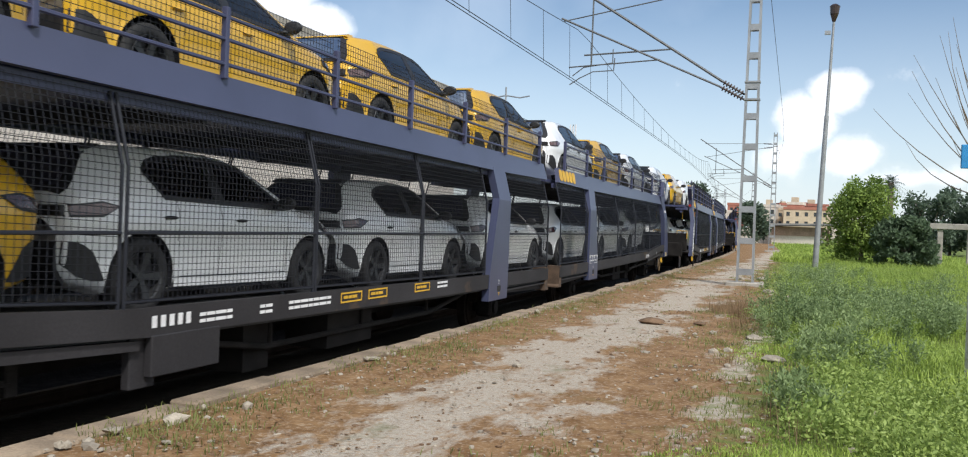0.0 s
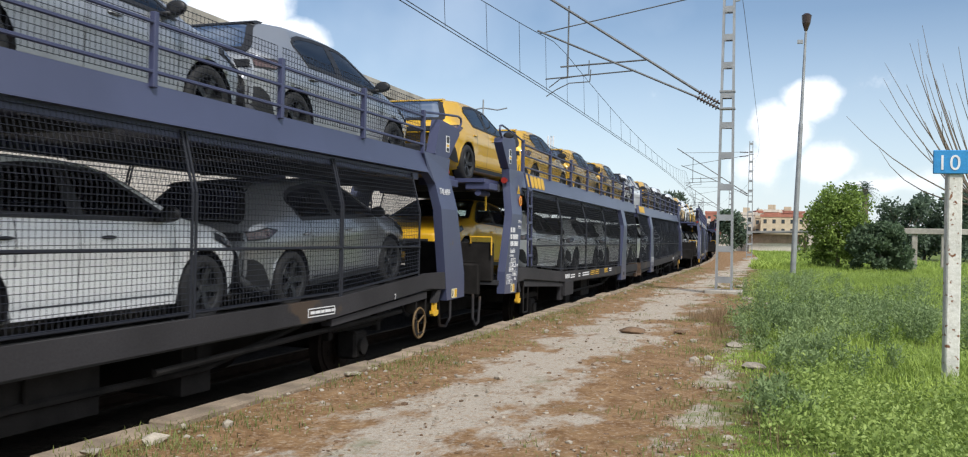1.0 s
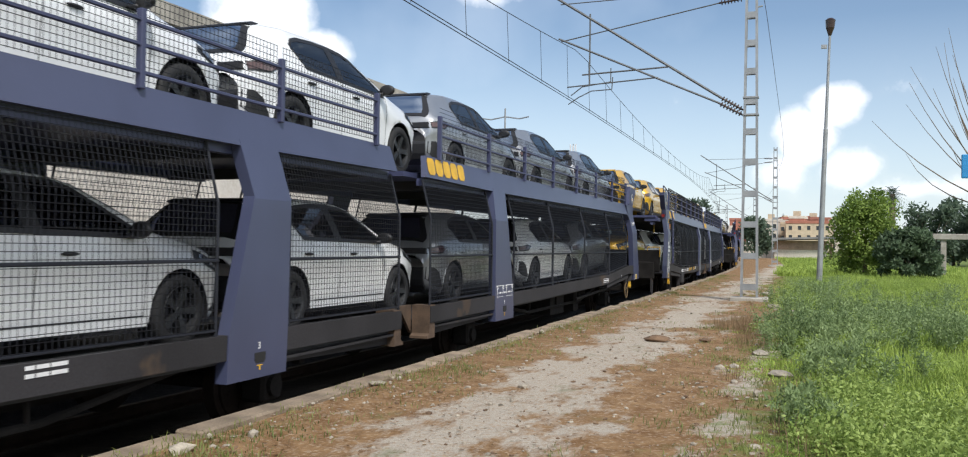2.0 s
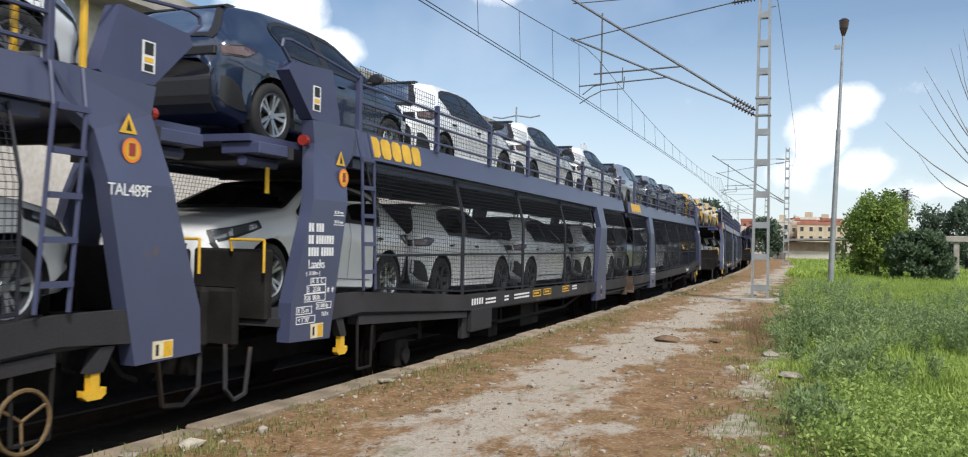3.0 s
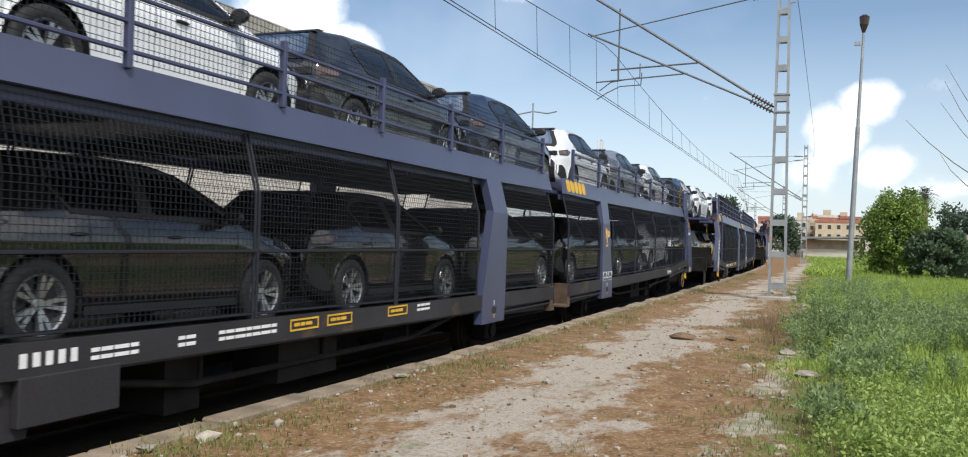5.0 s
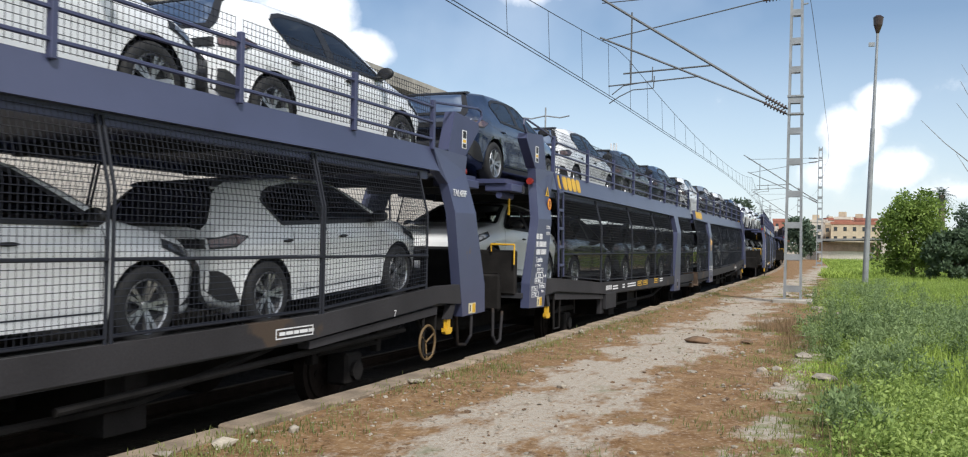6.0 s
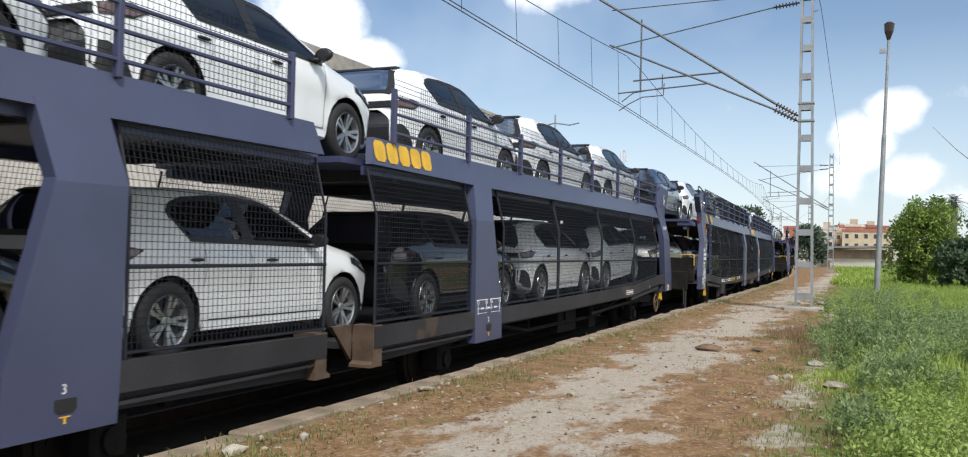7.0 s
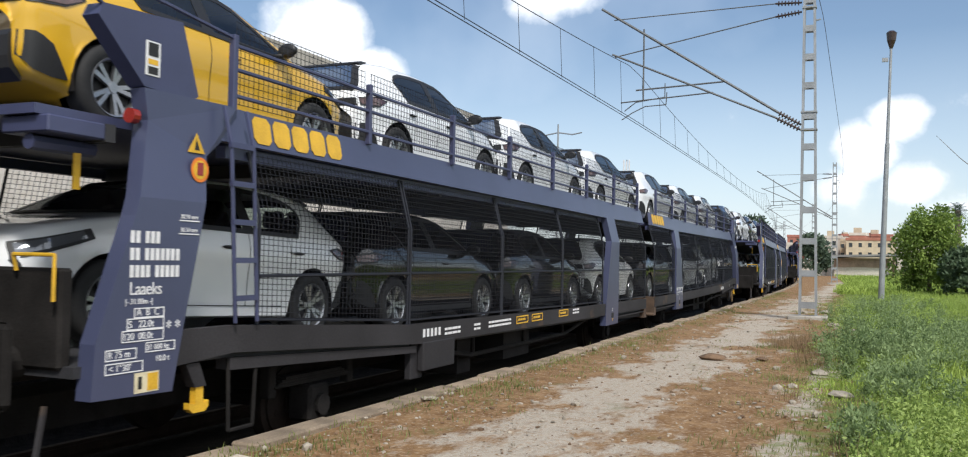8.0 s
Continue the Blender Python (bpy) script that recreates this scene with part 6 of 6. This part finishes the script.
def build_litter():
    """Straw, twigs and dead leaves lying flat on the earth."""
    rng = np.random.default_rng(91)
    for name, label, n, size, aspect, mat in (("dead_leaves", "brown dead leaves lying on the path", 2600, 0.045, 0.5, M_DEADLEAF), ("straw", "bits of dry straw and twigs on the path", 5200, 0.085, 0.05, M_STRAW)):
        pts = []
        while len(pts) < n:
            y = 3.2 + 30 * rng.uniform() ** 1.6
            left = along(y, EDGE + 0.2).x
            x = left + (grass_edge(y) + 0.4 - left) * rng.uniform()
            if noise.noise(Vector((x * 0.9, y * 0.5, 12))) + rng.normal(0, 0.25) < 0.05:
                continue
            pts.append((x, y, ground_z(x, y) * (x > left + 0.35) + 0.012))
        ob = leaves(name, pts, size, mat, rng, None, aspect, 0.0)
        co = np.empty(len(ob.data.vertices) * 3)
        ob.data.vertices.foreach_get("co", co)
        co = co.reshape(-1, 4, 3)
        co[:, :, 2] = co[:, :1, 2] + (co[:, :, 2] - co[:, :1, 2]) * 0.12
        ob.data.vertices.foreach_set("co", co.ravel())
        tagged(ob, label, "litter", kind="stuff")


M_DEADLEAF = leaf_material("dead_leaf", (0.07, 0.035, 0.018), (0.30, 0.19, 0.10), 0.8, 5.0)
M_STONE = material("pale_rubble", (0.40, 0.35, 0.28), 0.9, dark=0.6, scale=6, fine=60, bump=0.2)
M_CLOD = material("earth_clod", (0.20, 0.125, 0.075), 0.95, dark=0.5, scale=6, fine=60, bump=0.2)
build_grass()
build_forbs()
build_debris()
build_litter()


def build_bare_tree():
    """A pollarded tree with long bare shoots."""
    tree = empty("pollard_tree", "bare pollarded tree with long thin upright shoots", "tree")
    rng = np.random.default_rng(5)
    bm = bmesh.new()
    rod(bm, (0, 0, -0.2), (0, 0, 2.2), 0.28, 10, 0.24)
    for k in range(6):
        a = k * 1.05
        rod(bm, (0, 0, 2.0), (0.7 * math.cos(a), 0.7 * math.sin(a), 2.5), 0.14, 8, 0.10)
    part("trunk", bm, M_BARK, tree)
    for k in range(52):
        a, el = rng.uniform(0, 6.283), rng.uniform(0.10, 1.2)
        b = Vector((0.6 * math.cos(a), 0.6 * math.sin(a), 2.4 + 0.2 * rng.uniform()))
        ln = rng.uniform(2.6, 5.8) * (0.7 + 0.3 * math.sin(el))
        bow, sway = rng.uniform(0.5, 1.7) * math.cos(el), rng.normal(0, 0.25)
        pts = []
        for f in (0, 0.2, 0.4, 0.6, 0.8, 1.0):
            r = ln * f * math.cos(el) * (1 - 0.15 * f)
            aa = a + sway * f
            pts.append(b + Vector((r * math.cos(aa), r * math.sin(aa), ln * f * math.sin(el) + bow * f * f)))
        bm = bmesh.new()
        for i, (p, q) in enumerate(zip(pts, pts[1:])):
            rod(bm, p, q, 0.026 - 0.0042 * i, 5, 0.0218 - 0.0042 * i)
        part("shoot", bm, M_BARK, tree)
    tree.matrix_basis = pose(5.35, 27.0, 0)


build_bare_tree()

# ---- the train ----
# the leading end of the wagon that stands beside the camera at the start, metres along the track at each time
RUN = [(0.0, 0.39), (0.5, 6.53), (1.0, 12.81), (1.5, 18.74), (1.7, 21.32), (2.8, 34.76), (3.0, 37.18), (3.5, 42.95), (4.0, 48.87), (4.5, 54.88), (5.8, 70.89), (6.0, 73.22), (6.5, 78.75), (7.0, 84.58), (7.5, 90.60), (8.0, 96.60)]
PLACES = [-3.07, -7.17, -11.40, -15.88, -20.15, -24.32, -28.55]      # the cars' middles behind the wagon's front coupling
# colours front to back: lower deck, upper deck (y yellow, w white, g grey, b black, n navy); rim: a alloy, s steel
LOADS = {-3: ("wwwwwww", "wnwyyny"), -2: ("wwwwwww", "ywynwyw"), -1: ("wwgwwww", "ywyywyw"), 0: ("wwwwwwy", "wywyyyy"), 1: ("gwgwwww", "gggwwwn"), 2: ("wbbbbbw", "wgwnbwn"), 3: ("wwbwbbw", "wwwwwwy"), 4: ("w", "w")}
NAMES = {"y": "yellow", "w": "white", "g": "grey", "b": "black", "n": "navy"}


def scribble(wagon):
    """Loose orange strokes sprayed on one wagon's pillar."""
    strokes = [[(0.00, 0.24), (0.04, 0.10), (0.10, 0.22), (0.06, 0.02)], [(0.10, 0.16), (0.16, 0.06), (0.20, 0.18), (0.15, -0.06)], [(0.22, 0.04), (0.22, 0.18), (0.28, 0.10), (0.25, 0.04)],
               [(0.30, 0.14), (0.36, 0.16), (0.32, 0.06), (0.38, 0.05)], [(0.12, -0.06), (0.24, -0.10), (0.10, -0.14), (0.26, -0.14)]]
    for st in strokes:
        bm = bmesh.new()
        tube(bm, [(HALF + 0.014, -12.52 + y, 1.36 + z) for y, z in st], 0.011, 5)
        part("paint_stroke", bm, M_SPRAY, wagon, "sprayed orange graffiti stroke")


M_SPRAY = material("orange_spray_paint", (0.60, 0.36, 0.14), 0.7, dark=0.8, scale=12)


def build_train():
    """Returns (thing, metres behind the reference coupling, height, pitch, turned)."""
    riders = []
    wagons = {}
    masters = {}
    for k, (lower, upper) in LOADS.items():
        if (k >= -1) in wagons:
            w = copy_thing(wagons[k >= -1], Matrix())
        else:
            w = wagons[k >= -1] = build_wagon(k >= -1)
        front = 31.0 - 31.0 * k
        riders.append((w, front, 0.0, 0.0, False))
        if k == 2:
            scribble(w)
            warning_signs(w, lambda u: -u, 1.36)
            build_ladder(w, lambda u: -u, 1)
            for mark in w.children:
                if mark.name.startswith("unit_letters"):
                    mark.location.z -= 0.29
                    mark.location.x = HALF + 0.009
            for u in (1.66, 2.2):
                bm = bmesh.new()
                box(bm, HALF - 0.20, HALF - 0.16, -u - 0.02, -u + 0.02, 2.43, 3.02, 0.005)
                part("grab_post", bm, M_YELLOW, w, "yellow painted upright grab bar")
        for deck, row in ((0, lower), (1, upper)):
            for i, c in enumerate(row):
                alloy = not (k <= 1 and not (k == 1 and i > 5))
                key = (c, alloy, k >= 0)
                if key not in masters:
                    masters[key] = build_car(NAMES[c], alloy, k >= 0)
                    car = masters[key]
                else:
                    car = copy_thing(masters[key], Matrix())
                u = -PLACES[i]
                turned = deck == 0 and i == 6
                z, pitch = 2.215, 0.0
                if deck == 0:
                    d = min(u, 31 - u)
                    za, zb = sill_top(max(d - 1.27, 0)) - DECK_DROP, sill_top(d + 1.27) - DECK_DROP
                    z = (za + zb) / 2
                    pitch = math.degrees(math.atan2(za - zb, 2.54))
                    if i >= 3 and not turned:
                        pitch = -pitch
                riders.append((car, front - u, z, pitch, turned))
    return riders


RIDERS = build_train()


def motions():
    """The whole train rolls away along the track."""
    for thing, lead, z, pitch, turned in RIDERS:
        walk(thing, [(t, track_pose(s + lead, z, pitch, turned)) for t, s in RUN])
        # the wheels roll on the near wagons
        if -70 < lead < 40:
            for wheelset in thing.children:
                if wheelset.name.split(".")[0] == "wheelset":
                    y, zc = wheelset.location.y, wheelset.location.z
                    walk(wheelset, [(i / FPS, pose(0, y, zc, -math.degrees(float(np.interp(i / FPS, [t for t, s in RUN], [s for t, s in RUN])) / 0.40))) for i in range(8 * FPS + 1)])


motions()
